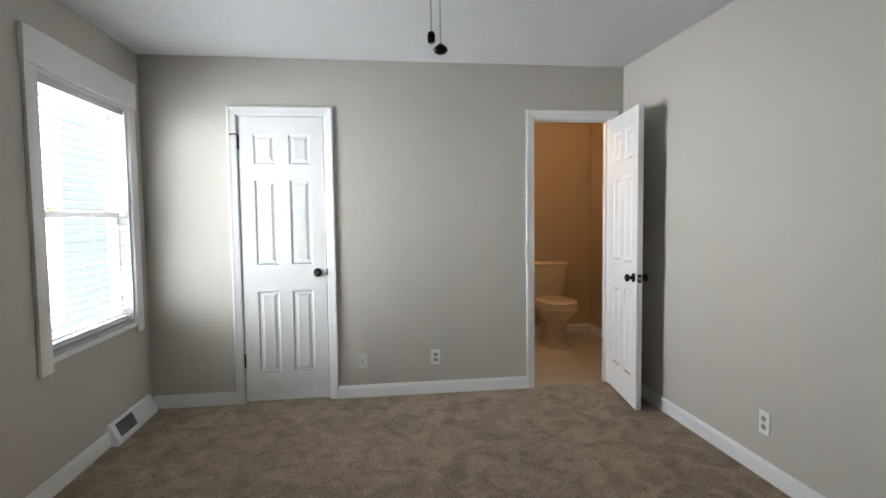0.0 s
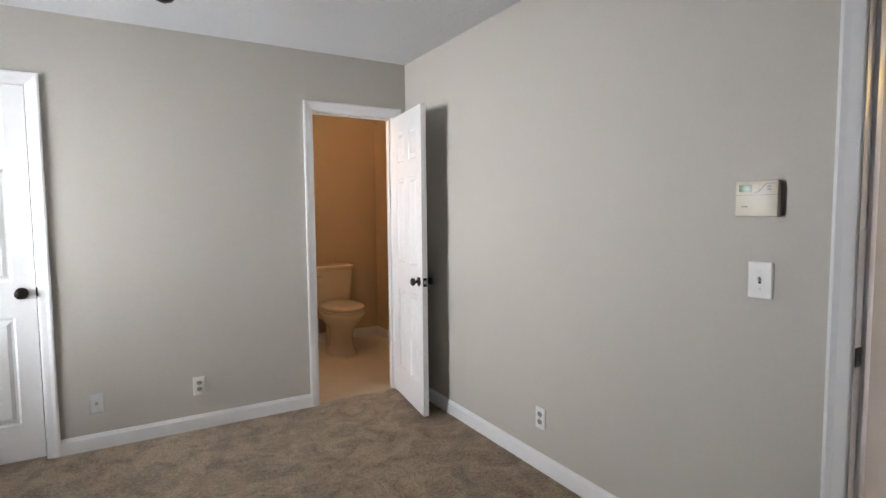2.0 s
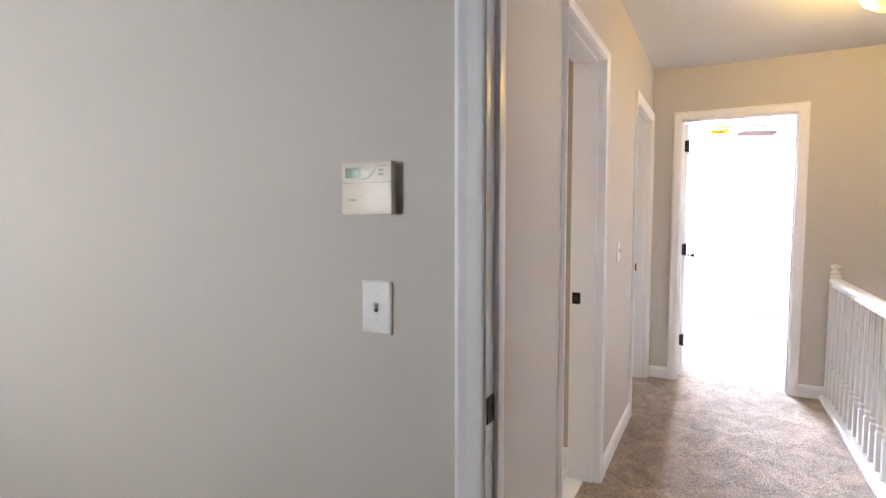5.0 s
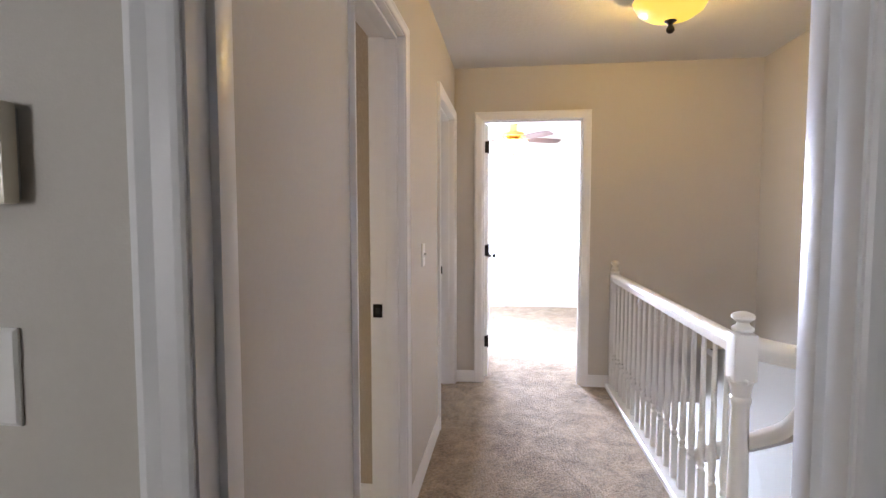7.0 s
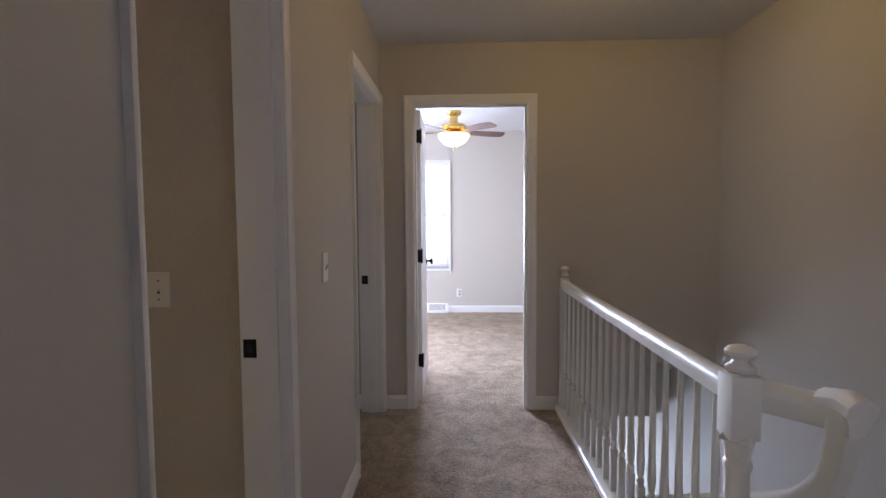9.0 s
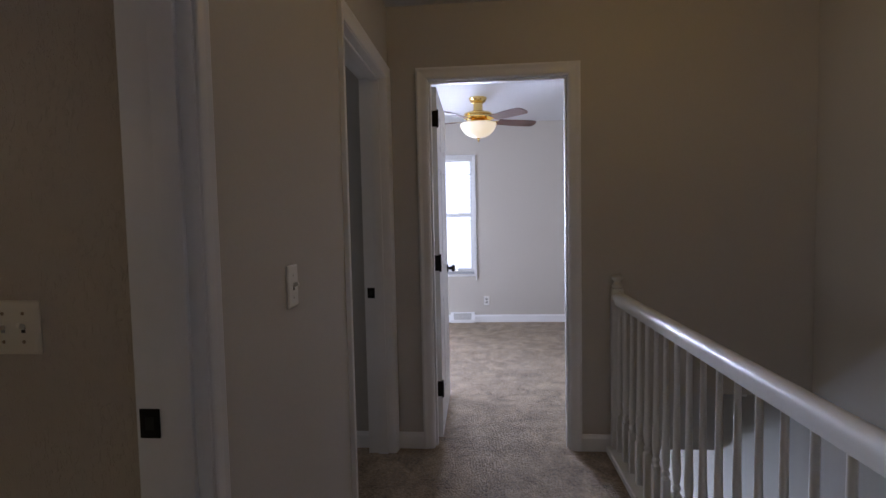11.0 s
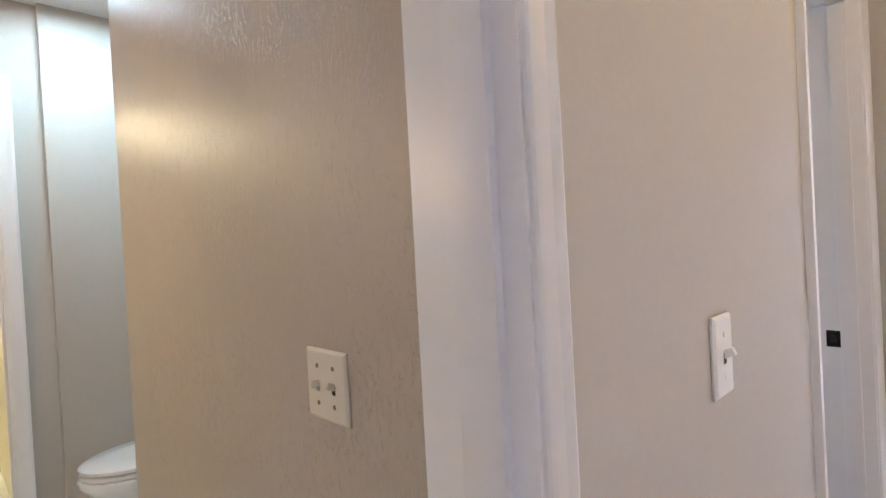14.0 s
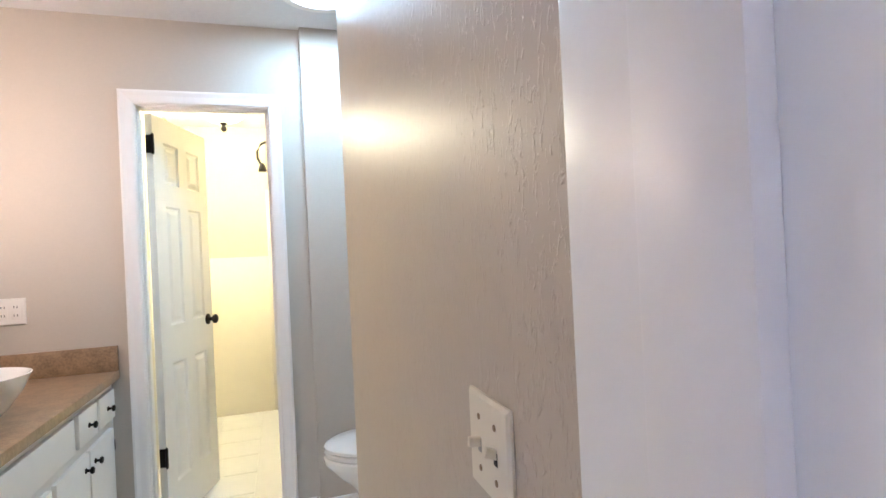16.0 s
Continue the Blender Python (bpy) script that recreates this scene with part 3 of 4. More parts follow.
def cover_plate(parent, w, h, mat):
    """A thin plate with a bevelled rim, facing -y."""
    bm = bmesh.new()
    rings = []
    for inset, y in ((0.0, 0.0), (0.0, -0.0035), (0.004, -0.0065), (0.006, -0.0068)):
        a, b = w / 2 - inset, h / 2 - inset
        rings.append([bm.verts.new(p) for p in ((-a, y, -b), (a, y, -b), (a, y, b), (-a, y, b))])
    for r, q in zip(rings, rings[1:]):
        for i in range(4):
            bm.faces.new((r[i], r[(i + 1) % 4], q[(i + 1) % 4], q[i]))
    bm.faces.new(rings[-1])
    bm.faces.new(rings[0])
    bmesh.ops.recalc_face_normals(bm, faces=bm.faces)
    return part("plate", bm, mat, parent)


def screw(parent, x, z, mat):
    bm = turned(bmesh.new(), [(0.001, -0.0083), (0.0036, -0.0078), (0.0040, -0.0066)], (x, 0, z), 10, "y")
    part("screw", bm, mat, parent)


def toggle_switch(name, m, gangs, mat, label, states=(1,), size=(0.070, 0.114), reach=0.022):
    sw = thing(name, m, label, "light switch", "light switches")
    cover_plate(sw, size[0] + 0.046 * (gangs - 1), size[1], mat)
    for g in range(gangs):
        x = (g - (gangs - 1) / 2) * 0.046
        block("switch_slot", (x - 0.0046, -0.0074, -0.011), (x + 0.0046, -0.0060, 0.004), GREYPART if states[g % len(states)] < 0.5 else DARK, sw, "dark toggle slot", 0)
        up = states[g % len(states)]
        bm = box(bmesh.new(), (x - 0.0042, -reach, -0.005), (x + 0.0042, -0.004, 0.006), 0.0015)
        bmesh.ops.rotate(bm, verts=bm.verts, cent=(x, -0.004, 0), matrix=Matrix.Rotation(radians(-26 * up), 3, "X"))
        part("toggle", bm, mat, sw, smooth=True)
        for z in (-0.030, 0.030):
            screw(sw, x, z, TARNISH if mat is IVORY else mat)
    return sw


def duplex_outlet(name, m, mat, label):
    ou = thing(name, m, label, "outlet", "duplex outlets")
    cover_plate(ou, 0.072, 0.116, mat)
    for z in (-0.020, 0.020):
        bm = bmesh.new()
        rings = []
        for y in (-0.006, -0.0088):
            rings.append([bm.verts.new((0.0165 * math.cos(a), y, z + max(-0.0125, min(0.0125, 0.0165 * math.sin(a))))) for a in [2 * math.pi * i / 24 for i in range(24)]])
        for i in range(24):
            bm.faces.new((rings[0][i], rings[0][(i + 1) % 24], rings[1][(i + 1) % 24], rings[1][i]))
        bm.faces.new(rings[1])
        bmesh.ops.recalc_face_normals(bm, faces=bm.faces)
        rec = part("receptacle", bm, GREYPART, ou, "grey receptacle face")
        for x in (-0.0062, 0.0062):
            block("slot", (x - 0.0012, -0.0094, z - 0.001), (x + 0.0012, -0.0086, z + 0.007), DARK, rec, bevel=0)
        block("ground_hole", (-0.002, -0.0094, z - 0.009), (0.002, -0.0086, z - 0.005), DARK, rec, bevel=0)
    screw(ou, 0, 0, STEEL)
    return ou


toggle_switch("light_switch", pose(2.824, 1.752, 1.1155, 0, 0, -90), 1, PLASTIC, "white single toggle switch on the bedroom wall", (1,), (0.080, 0.121))
toggle_switch("light_switch", pose(4.836, 1.559, 1.118, 0, 0, 0), 1, PLASTIC, "white single toggle switch on the hallway wall", (1,))
toggle_switch("light_switch", pose(4.488, 2.026, 1.081, 0, 0, -90), 2, IVORY, "ivory two-gang toggle switch on the textured wall", (0.2, 0.8), reach=0.021)
duplex_outlet("wall_outlet", pose(1.355, 4.359, 0.275, 0, 0, 0), PLASTIC, "white duplex outlet beside the closet door")
duplex_outlet("wall_outlet", pose(2.824, 2.835, 0.278, 0, 0, -90), PLASTIC, "white duplex outlet below the thermostat wall")
duplex_outlet("wall_outlet", pose(9.919, 1.054, 0.267, 0, 0, -90), PLASTIC, "white duplex outlet under the back bedroom window")
jack = thing("phone_jack", pose(0.815, 4.359, 0.268), "painted-over phone jack plate on the wall", "phone jack")
cover_plate(jack, 0.070, 0.114, material("dulled_white_plastic", (0.60, 0.60, 0.60), 0.45))
block("socket", (-0.008, -0.0085, -0.010), (0.008, -0.006, 0.008), GREYPART, jack, "small grey jack socket", 0.001)
gang = thing("wall_outlet", pose(3.135, 4.169, 1.13), "white three-gang switch and outlet plate by the vanity", "outlet")
cover_plate(gang, 0.163, 0.114, PLASTIC)
for x in (-0.046, 0.0, 0.046):
    block("insert", (x - 0.0165, -0.0082, -0.033), (x + 0.0165, -0.006, 0.033), PLASTIC, gang)
    for z in (-0.018, 0.018):
        block("slot", (x - 0.007, -0.0090, z - 0.003), (x - 0.0045, -0.0080, z + 0.006), DARK, gang, bevel=0)
        block("slot", (x + 0.0045, -0.0090, z - 0.003), (x + 0.007, -0.0080, z + 0.006), DARK, gang, bevel=0)

th = thing("thermostat", pose(2.824, 1.762, 1.3835, 0, 0, -90) @ Matrix.Diagonal((0.76, 0.75, 0.86, 1)), "off-white programmable thermostat with green display", "thermostat")
block("base", (-0.083, -0.008, -0.062), (0.083, 0, 0.062), GREYPART, th, bevel=0.002)
bm = box(bmesh.new(), (-0.089, -0.036, -0.0685), (0.089, -0.008, 0.0685), 0.006)
part("cover", bm, IVORY, th, "off-white cover", smooth=True)
block("door_seam", (-0.0885, -0.0366, 0.0135), (0.0885, -0.0355, 0.0150), GREYPART, th, bevel=0)
block("display_bezel", (-0.080, -0.0366, 0.024), (0.010, -0.0355, 0.056), IVORY, th, bevel=0.001)
block("display", (-0.071, -0.0373, 0.0275), (-0.018, -0.0360, 0.0525), LCD, th, "green liquid crystal display", 0.0005)
block("display_edge", (-0.0725, -0.0370, 0.0275), (-0.0712, -0.0360, 0.0525), DARK, th, bevel=0)
bm = bmesh.new()
swept(bm, [(-0.005, -0.0362, 0.023), (0.012, -0.0362, 0.027), (0.034, -0.0362, 0.050), (0.045, -0.0362, 0.0555), (0.075, -0.0362, 0.056)], [(-0.0012, -0.0010), (0.0012, -0.0010), (0.0012, 0.0010), (-0.0012, 0.0010)], up=(0, -1, 0))
part("trim_line", bm, GREYPART, th)
for z in (0.034, 0.045):
    block("button", (0.046, -0.0380, z - 0.0025), (0.062, -0.0360, z + 0.0025), GREYPART, th, bevel=0.0008)
block("badge", (-0.062, -0.0368, -0.0325), (-0.034, -0.0355, -0.0265), GREYPART, th, "worn grey maker's mark", 0)
bm = bmesh.new()
swept(bm, [(-0.030, -0.0362, -0.031), (-0.018, -0.0362, -0.026), (-0.004, -0.0362, -0.009), (0.010, -0.0362, -0.003), (0.086, -0.0362, -0.002)], [(-0.0007, -0.0006), (0.0007, -0.0006), (0.0007, 0.0006), (-0.0007, 0.0006)], up=(0, -1, 0))
part("door_crease", bm, IVORY, th)

# ---- baseboard heating registers ----


def register(name, m, length, g0, g1, label, recess=DARK, fins=GREYPART):
    """A sheet-metal floor register against the wall; local x runs along the wall, -y into the room."""
    rg = thing(name, m, label, "floor register", "floor registers")
    prof = [(0, 0), (-0.058, 0), (-0.058, 0.030), (-0.016, 0.122), (0, 0.126)]
    bm = bmesh.new()
    ends = [[bm.verts.new((x, y, z)) for y, z in prof] for x in (0, length)]
    for i in range(5):
        bm.faces.new((ends[0][i], ends[0][(i + 1) % 5], ends[1][(i + 1) % 5], ends[1][i]))
    bm.faces.new(ends[0])
    bm.faces.new(ends[1])
    bmesh.ops.recalc_face_normals(bm, faces=bm.faces)
    part("body", bm, WHITE, rg)
    tilt = math.atan2(0.092, 0.042)
    gr = part("grille_recess", box(bmesh.new(), (g0, -0.001, 0.008), (g1, 0.0012, 0.092)), recess, rg, "dark grille opening")
    gr.matrix_basis = pose(0, -0.058, 0.030, math.degrees(tilt) - 90, 0, 0)
    for i in range(9):
        f = part("fin", box(bmesh.new(), (g0, -0.004, 0.012 + i * 0.0095), (g1, -0.0012, 0.0145 + i * 0.0095)), fins, rg)
        f.matrix_basis = gr.matrix_basis
    return rg


register("floor_register", pose(-0.65, 3.736, 0, 0, 0, 90), 0.56, 0.05, 0.26, "white sheet-metal register on the baseboard")
register("floor_register", pose(9.92, 1.505, 0, 0, 0, -90), 0.30, 0.04, 0.26, "white sheet-metal register below the window", GREYPART, WHITE)

# ---- toilets ----


def loft(bm, rings, n=28):
    """Rings of (z, centre y, half width, half length, squareness) joined into a body."""
    made = []
    for z, cy, a, b, q in rings:
        ring = []
        for i in range(n):
            t = 2 * math.pi * i / n
            c, s = math.cos(t), math.sin(t)
            ring.append(bm.verts.new((a * math.copysign(abs(c) ** q, c), cy + b * math.copysign(abs(s) ** q, s), z)))
        made.append(ring)
    for r, p in zip(made, made[1:]):
        for i in range(n):
            bm.faces.new((r[i], r[(i + 1) % n], p[(i + 1) % n], p[i]))
    bm.faces.new(made[0])
    bm.faces.new(made[-1])
    bmesh.ops.recalc_face_normals(bm, faces=bm.faces)
    return bm


def toilet(m, mat, label):
    """A two-piece toilet whose tank back is at local y = 0 and whose bowl points to -y."""
    to = thing("toilet", m, label, "toilet", "toilets")
    bm = loft(bmesh.new(), [(0, -0.45, 0.132, 0.215, 0.85), (0.018, -0.45, 0.130, 0.212, 0.85), (0.035, -0.45, 0.112, 0.190, 0.88), (0.09, -0.45, 0.096, 0.168, 0.92), (0.18, -0.455, 0.092, 0.162, 0.95), (0.225, -0.46, 0.100, 0.172, 0.95), (0.265, -0.465, 0.132, 0.205, 0.97), (0.31, -0.472, 0.168, 0.250, 1.0), (0.35, -0.478, 0.186, 0.278, 1.0), (0.368, -0.48, 0.196, 0.290, 1.0), (0.388, -0.48, 0.198, 0.292, 1.0), (0.396, -0.48, 0.192, 0.286, 1.0)])
    box(bm, (-0.110, -0.27, 0.26), (0.110, -0.02, 0.385), 0.03)
    box(bm, (-0.062, -0.36, 0.0), (0.062, -0.16, 0.30), 0.04)
    part("bowl", bm, mat, to, smooth=True)
    part("seat", loft(bmesh.new(), [(0.397, -0.475, 0.186, 0.286, 1.0), (0.402, -0.475, 0.192, 0.292, 1.0), (0.414, -0.475, 0.192, 0.292, 1.0), (0.418, -0.475, 0.186, 0.286, 1.0)]), mat, to, smooth=True)
    part("lid", loft(bmesh.new(), [(0.421, -0.472, 0.184, 0.286, 1.0), (0.427, -0.472, 0.193, 0.295, 1.0), (0.440, -0.472, 0.193, 0.295, 1.0), (0.449, -0.470, 0.180, 0.280, 1.0), (0.453, -0.468, 0.10, 0.17, 1.0)]), mat, to, smooth=True)
    part("tank", loft(bmesh.new(), [(0.385, -0.105, 0.185, 0.075, 0.25), (0.40, -0.105, 0.198, 0.085, 0.25), (0.58, -0.105, 0.215, 0.092, 0.25), (0.735, -0.105, 0.228, 0.097, 0.25)]), mat, to, smooth=True)
    part("tank_lid", loft(bmesh.new(), [(0.735, -0.105, 0.232, 0.100, 0.25), (0.742, -0.105, 0.240, 0.105, 0.25), (0.765, -0.105, 0.240, 0.105, 0.25), (0.775, -0.105, 0.230, 0.096, 0.25)]), mat, to, smooth=True)
    bm = turned(bmesh.new(), [(0.001, -0.018), (0.012, -0.016), (0.012, 0.004), (0.001, 0.006)], (-0.165, -0.200, 0.685), 14, "y")
    swept(bm, [(-0.165, -0.214, 0.685), (-0.14, -0.220, 0.683), (-0.09, -0.222, 0.678)], round_profile(0.005, 8))
    part("flush_handle", bm, STEEL, to, "chrome flush lever", smooth=True)
    bm = swept(bmesh.new(), [(-0.20, -0.03, 0.14), (-0.19, -0.09, 0.16), (-0.17, -0.11, 0.24), (-0.16, -0.105, 0.39)], round_profile(0.006, 8))
    turned(bm, [(0.004, 0), (0.012, 0.004), (0.012, 0.03), (0.004, 0.034)], (-0.20, -0.03, 0.12), 12)
    part("supply_line", bm, STEEL, to, "chrome supply hose and stop valve", smooth=True)
    for x in (-0.075, 0.075):
        bm = turned(bmesh.new(), [(0.016, 0.416), (0.016, 0.436), (0.010, 0.440)], (x, -0.195, 0), 12)
        part("seat_hinge", bm, mat, to, smooth=True)
    return to


toilet(Matrix.Translation((2.74, 6.13, -0.004)) @ Matrix.Scale(1.06, 4), BONE, "bone-coloured two-piece toilet with closed lid")
toilet(pose(5.190, 3.93, -0.004, 0, 0, -90), PORCELAIN, "white two-piece toilet with closed lid")

# ---- railing over the stairs ----
RX0, RX1, SLOPE = 4.20, 6.305, 0.0155


def rail_y(x):
    return 0.315 + (x - RX0) * SLOPE


rl = thing("stair_railing", pose(RX0, rail_y(RX0), 0), "white painted balcony railing with turned balusters", "railing")


def on_rail(x, z):
    return (x - RX0, (x - RX0) * SLOPE, z)


HAND = [(-0.030, -0.012), (-0.022, -0.030), (-0.018, -0.048), (0.018, -0.048), (0.022, -0.030), (0.030, -0.012), (0.029, 0.004), (0.018, 0.016), (0, 0.020), (-0.018, 0.016), (-0.029, 0.004)]
part("handrail", swept(bmesh.new(), [on_rail(RX0 + 0.03, 0.865), on_rail(RX1 - 0.01, 0.865)], HAND), RAILPAINT, rl, smooth=True)
part("base_rail", swept(bmesh.new(), [on_rail(RX0 + 0.02, 0.012), on_rail(RX1 + 0.03, 0.012)], [(-0.055, -0.25), (0.035, -0.25), (0.035, 0.016), (0.028, 0.022), (-0.048, 0.022), (-0.055, 0.016)]), RAILPAINT, rl, "white painted curb under the balusters", smooth=True)


def baluster_mesh(bm):
    box(bm, (-0.0155, -0.0155, 0.032), (0.0155, 0.0155, 0.235), 0.002)
    turned(bm, [(0.0150, 0.233), (0.0110, 0.246), (0.0155, 0.254), (0.0155, 0.262), (0.0095, 0.272), (0.0130, 0.284), (0.0165, 0.315), (0.0165, 0.345), (0.0135, 0.42), (0.0110, 0.60), (0.0095, 0.822)], (0, 0, 0), 12)
    return bm


N = 18
first = None
for i in range(N):
    x = RX0 + 0.115 + i * (RX1 - RX0 - 0.16) / (N - 1)
    if first is None:
        first = part("baluster", baluster_mesh(bmesh.new()), RAILPAINT, rl, smooth=True)
        o = first
    else:
        o = new("baluster", first.data)
        o.parent = rl
    o.location = on_rail(x, 0)

NEWEL_TOP = [(0.030, 0.905), (0.036, 0.912), (0.036, 0.920), (0.024, 0.928), (0.019, 0.938), (0.026, 0.944), (0.037, 0.953), (0.038, 0.962), (0.030, 0.970), (0.012, 0.976), (0.002, 0.977)]
bm = turned(bmesh.new(), [(0.036, -0.02), (0.036, 0.02), (0.041, 0.10), (0.038, 0.16), (0.033, 0.40), (0.029, 0.64), (0.035, 0.655), (0.035, 0.668), (0.029, 0.676), (0.033, 0.70), (0.041, 0.73)], (0, 0, 0), 24)
box(bm, (-0.038, -0.038, 0.735), (0.038, 0.038, 0.90), 0.004)
turned(bm, [(0.050, 0.728), (0.050, 0.738), (0.040, 0.745)], (0, 0, 0), 4)
turned(bm, NEWEL_TOP, (0, 0, 0), 24)
box(bm, (-0.043, -0.043, -0.24), (0.043, 0.043, 0.03), 0.003)
part("newel_post", bm, RAILPAINT, rl, "turned newel post with a mushroom cap", smooth=True)
bm = box(bmesh.new(), (-0.022, -0.030, 0.0), (0.028, 0.030, 0.90), 0.004)
turned(bm, [(r * 0.78, h) for r, h in NEWEL_TOP], (0, 0, 0.0), 20)
half = part("newel_post", bm, RAILPAINT, rl, "square half newel against the wall", smooth=True)
half.location = on_rail(RX1, 0)
# easing that turns off the newel, drops as a gooseneck and follows the stairs down
ease = [(0.0, -0.03, 0.868), (-0.012, -0.075, 0.860), (-0.035, -0.112, 0.855), (-0.070, -0.142, 0.855), (-0.115, -0.160, 0.860), (-0.175, -0.168, 0.864)]
part("easing", swept(bmesh.new(), ease, [(a * 1.15, b * 1.15) for a, b in HAND]), RAILPAINT, rl, "level easing off the newel", smooth=True)
bm = swept(bmesh.new(), [(-0.095, -0.155, 0.868), (-0.145, -0.166, 0.880), (-0.190, -0.170, 0.872)], [(a * 1.25, b * 1.2 + 0.004) for a, b in HAND])
part("easing_cap", bm, RAILPAINT, rl, smooth=True)
goose = [(-0.130, -0.162, 0.845), (-0.125, -0.163, 0.79), (-0.110, -0.165, 0.73), (-0.085, -0.166, 0.672), (-0.045, -0.167, 0.625), (0.0, -0.168, 0.582), (0.06, -0.168, 0.540), (0.145, -0.168, 0.490), (1.045, -0.168, -0.020), (2.2, -0.168, -0.68)]
part("stair_handrail", swept(bmesh.new(), goose, HAND, up=(0.5, 0, 0.86)), RAILPAINT, rl, "gooseneck handrail going down the stairs", smooth=True)

chime = thing("door_chime", pose(7.03, -0.639, 0.12, 0, 0, 180), "small white box mounted high on the stair wall", "door chime")
block("body", (-0.065, -0.035, -0.030), (0.065, 0, 0.030), PLASTIC, chime, bevel=0.012)
block("dark_edge", (-0.06, -0.030, 0.0302), (0.06, -0.002, 0.034), DARK, chime, bevel=0)

# ---- lamps and fans ----


def ball_chain(parent, x, y, z0, z1, mat, pendant):
    bm = bmesh.new()
    n = int((z1 - z0) / 0.0085)
    for i in range(n):
        turned(bm, [(0.0006, 0), (0.0022, 0.0018), (0.0022, 0.0038), (0.0006, 0.0056)], (x, y, z0 + i * 0.0085), 6)
    ch = part("pull_chain", bm, mat, parent)
    if pendant == "bell":
        prof = [(0.004, 0.014), (0.012, 0.008), (0.0205, 0.0), (0.0215, -0.006), (0.018, -0.013), (0.008, -0.018), (0.001, -0.019)]
    else:
        prof = [(0.003, 0.012), (0.009, 0.008), (0.0115, 0.002), (0.0115, -0.018), (0.009, -0.023), (0.001, -0.024)]
    part("chain_pendant", turned(bmesh.new(), prof, (x, y, z0), 18), BRONZE, ch, "dark chain pendant", smooth=True)


def ceiling_fan(m, turn, body, label, chains, lit):
    """A five-blade fan; the lit one hangs 85 mm below the ceiling and carries a bowl light."""
    fan = thing("ceiling_fan", m, label, "ceiling fan", "ceiling fans")
    top = [(0.085, 0.085), (0.085, 0.073), (0.070, 0.045), (0.045, 0.030), (0.045, -0.030)] if lit else [(0.085, 0.0), (0.085, -0.012), (0.070, -0.030)]
    part("canopy", turned(bmesh.new(), top + [(0.060, -0.050)], n=32), body, fan, smooth=True)
    part("motor_housing", turned(bmesh.new(), [(0.062, -0.050), (0.120, -0.056), (0.135, -0.066), (0.135, -0.076), (0.128, -0.082), (0.138, -0.090), (0.138, -0.108), (0.112, -0.120), (0.070, -0.126)], n=40), body, fan, smooth=True)
    for i in range(5):
        a = turn + 72 * i
        bm = bmesh.new()
        sec = [(0.205, 0.056), (0.26, 0.062), (0.46, 0.070), (0.58, 0.066), (0.605, 0.050), (0.612, 0.024)]
        lo, hi = [], []
        outline = [(r, -w) for r, w in sec] + [(r, w) for r, w in reversed(sec)]
        for r, w in outline:
            lo.append(bm.verts.new((r, w, -0.003)))
            hi.append(bm.verts.new((r, w, 0.003)))
        bm.faces.new(lo)
        bm.faces.new(hi)
        for k in range(len(outline)):
            bm.faces.new((lo[k], lo[(k + 1) % len(lo)], hi[(k + 1) % len(lo)], hi[k]))
        bmesh.ops.recalc_face_normals(bm, faces=bm.faces)
        bl = part("blade", bm, CHERRY, fan, "dark cherry wood blade")
        bl.matrix_basis = pose(0, 0, -0.135 if lit else -0.080, 0, 0, a) @ pose(0, 0, 0, -13 if lit else -6, 0, 0) @ Matrix.Diagonal((1 if lit else 0.84, 1, 1, 1))
        bm = bmesh.new()
        swept(bm, [(0.10, 0, 0.006), (0.15, 0, -0.004), (0.20, 0, 0.002), (0.27, 0, 0.005)], [(-0.02, -0.002), (0.02, -0.002), (0.02, 0.002), (-0.02, 0.002)])
        part("blade_iron", bm, body, bl)
    if not lit:
        part("switch_cup", turned(bmesh.new(), [(0.060, -0.122), (0.058, -0.135), (0.040, -0.142), (0.004, -0.144)], n=28), body, fan, smooth=True)
        for x, y, z0, z1, pend in chains:
            ball_chain(fan, x, y, z0, z1, BRONZE, pend)
        return fan
    part("light_fitter", turned(bmesh.new(), [(0.060, -0.122), (0.075, -0.132), (0.100, -0.148), (0.105, -0.160), (0.095, -0.166)], n=32), body, fan, smooth=True)
    bowl = part("glass_bowl", turned(bmesh.new(), [(0.165, -0.158), (0.172, -0.166), (0.165, -0.195), (0.140, -0.235), (0.100, -0.268), (0.050, -0.288), (0.012, -0.293)], n=36), FROST, fan, "frosted glass bowl, lit", smooth=True)
    bowl.visible_shadow = False
    part("finial", turned(bmesh.new(), [(0.016, -0.290), (0.016, -0.298), (0.006, -0.306), (0.010, -0.318), (0.006, -0.330), (0.001, -0.334)], n=16), body, fan, smooth=True)
    for x, y, z0, z1, pend in chains:
        ball_chain(fan, x, y, z0, z1, body, pend)
    return fan


ceiling_fan(pose(8.58, 1.103, H - 0.085), 6, BRASS, "brass ceiling fan with cherry blades and lit bowl", [], True)
ceiling_fan(pose(1.11, 2.11, H), 54, BRASS, "brass ceiling fan with dark pull chains", [(-0.012, 0.014, -0.575, -0.13, "barrel"), (0.012, -0.014, -0.622, -0.13, "bell")], False)


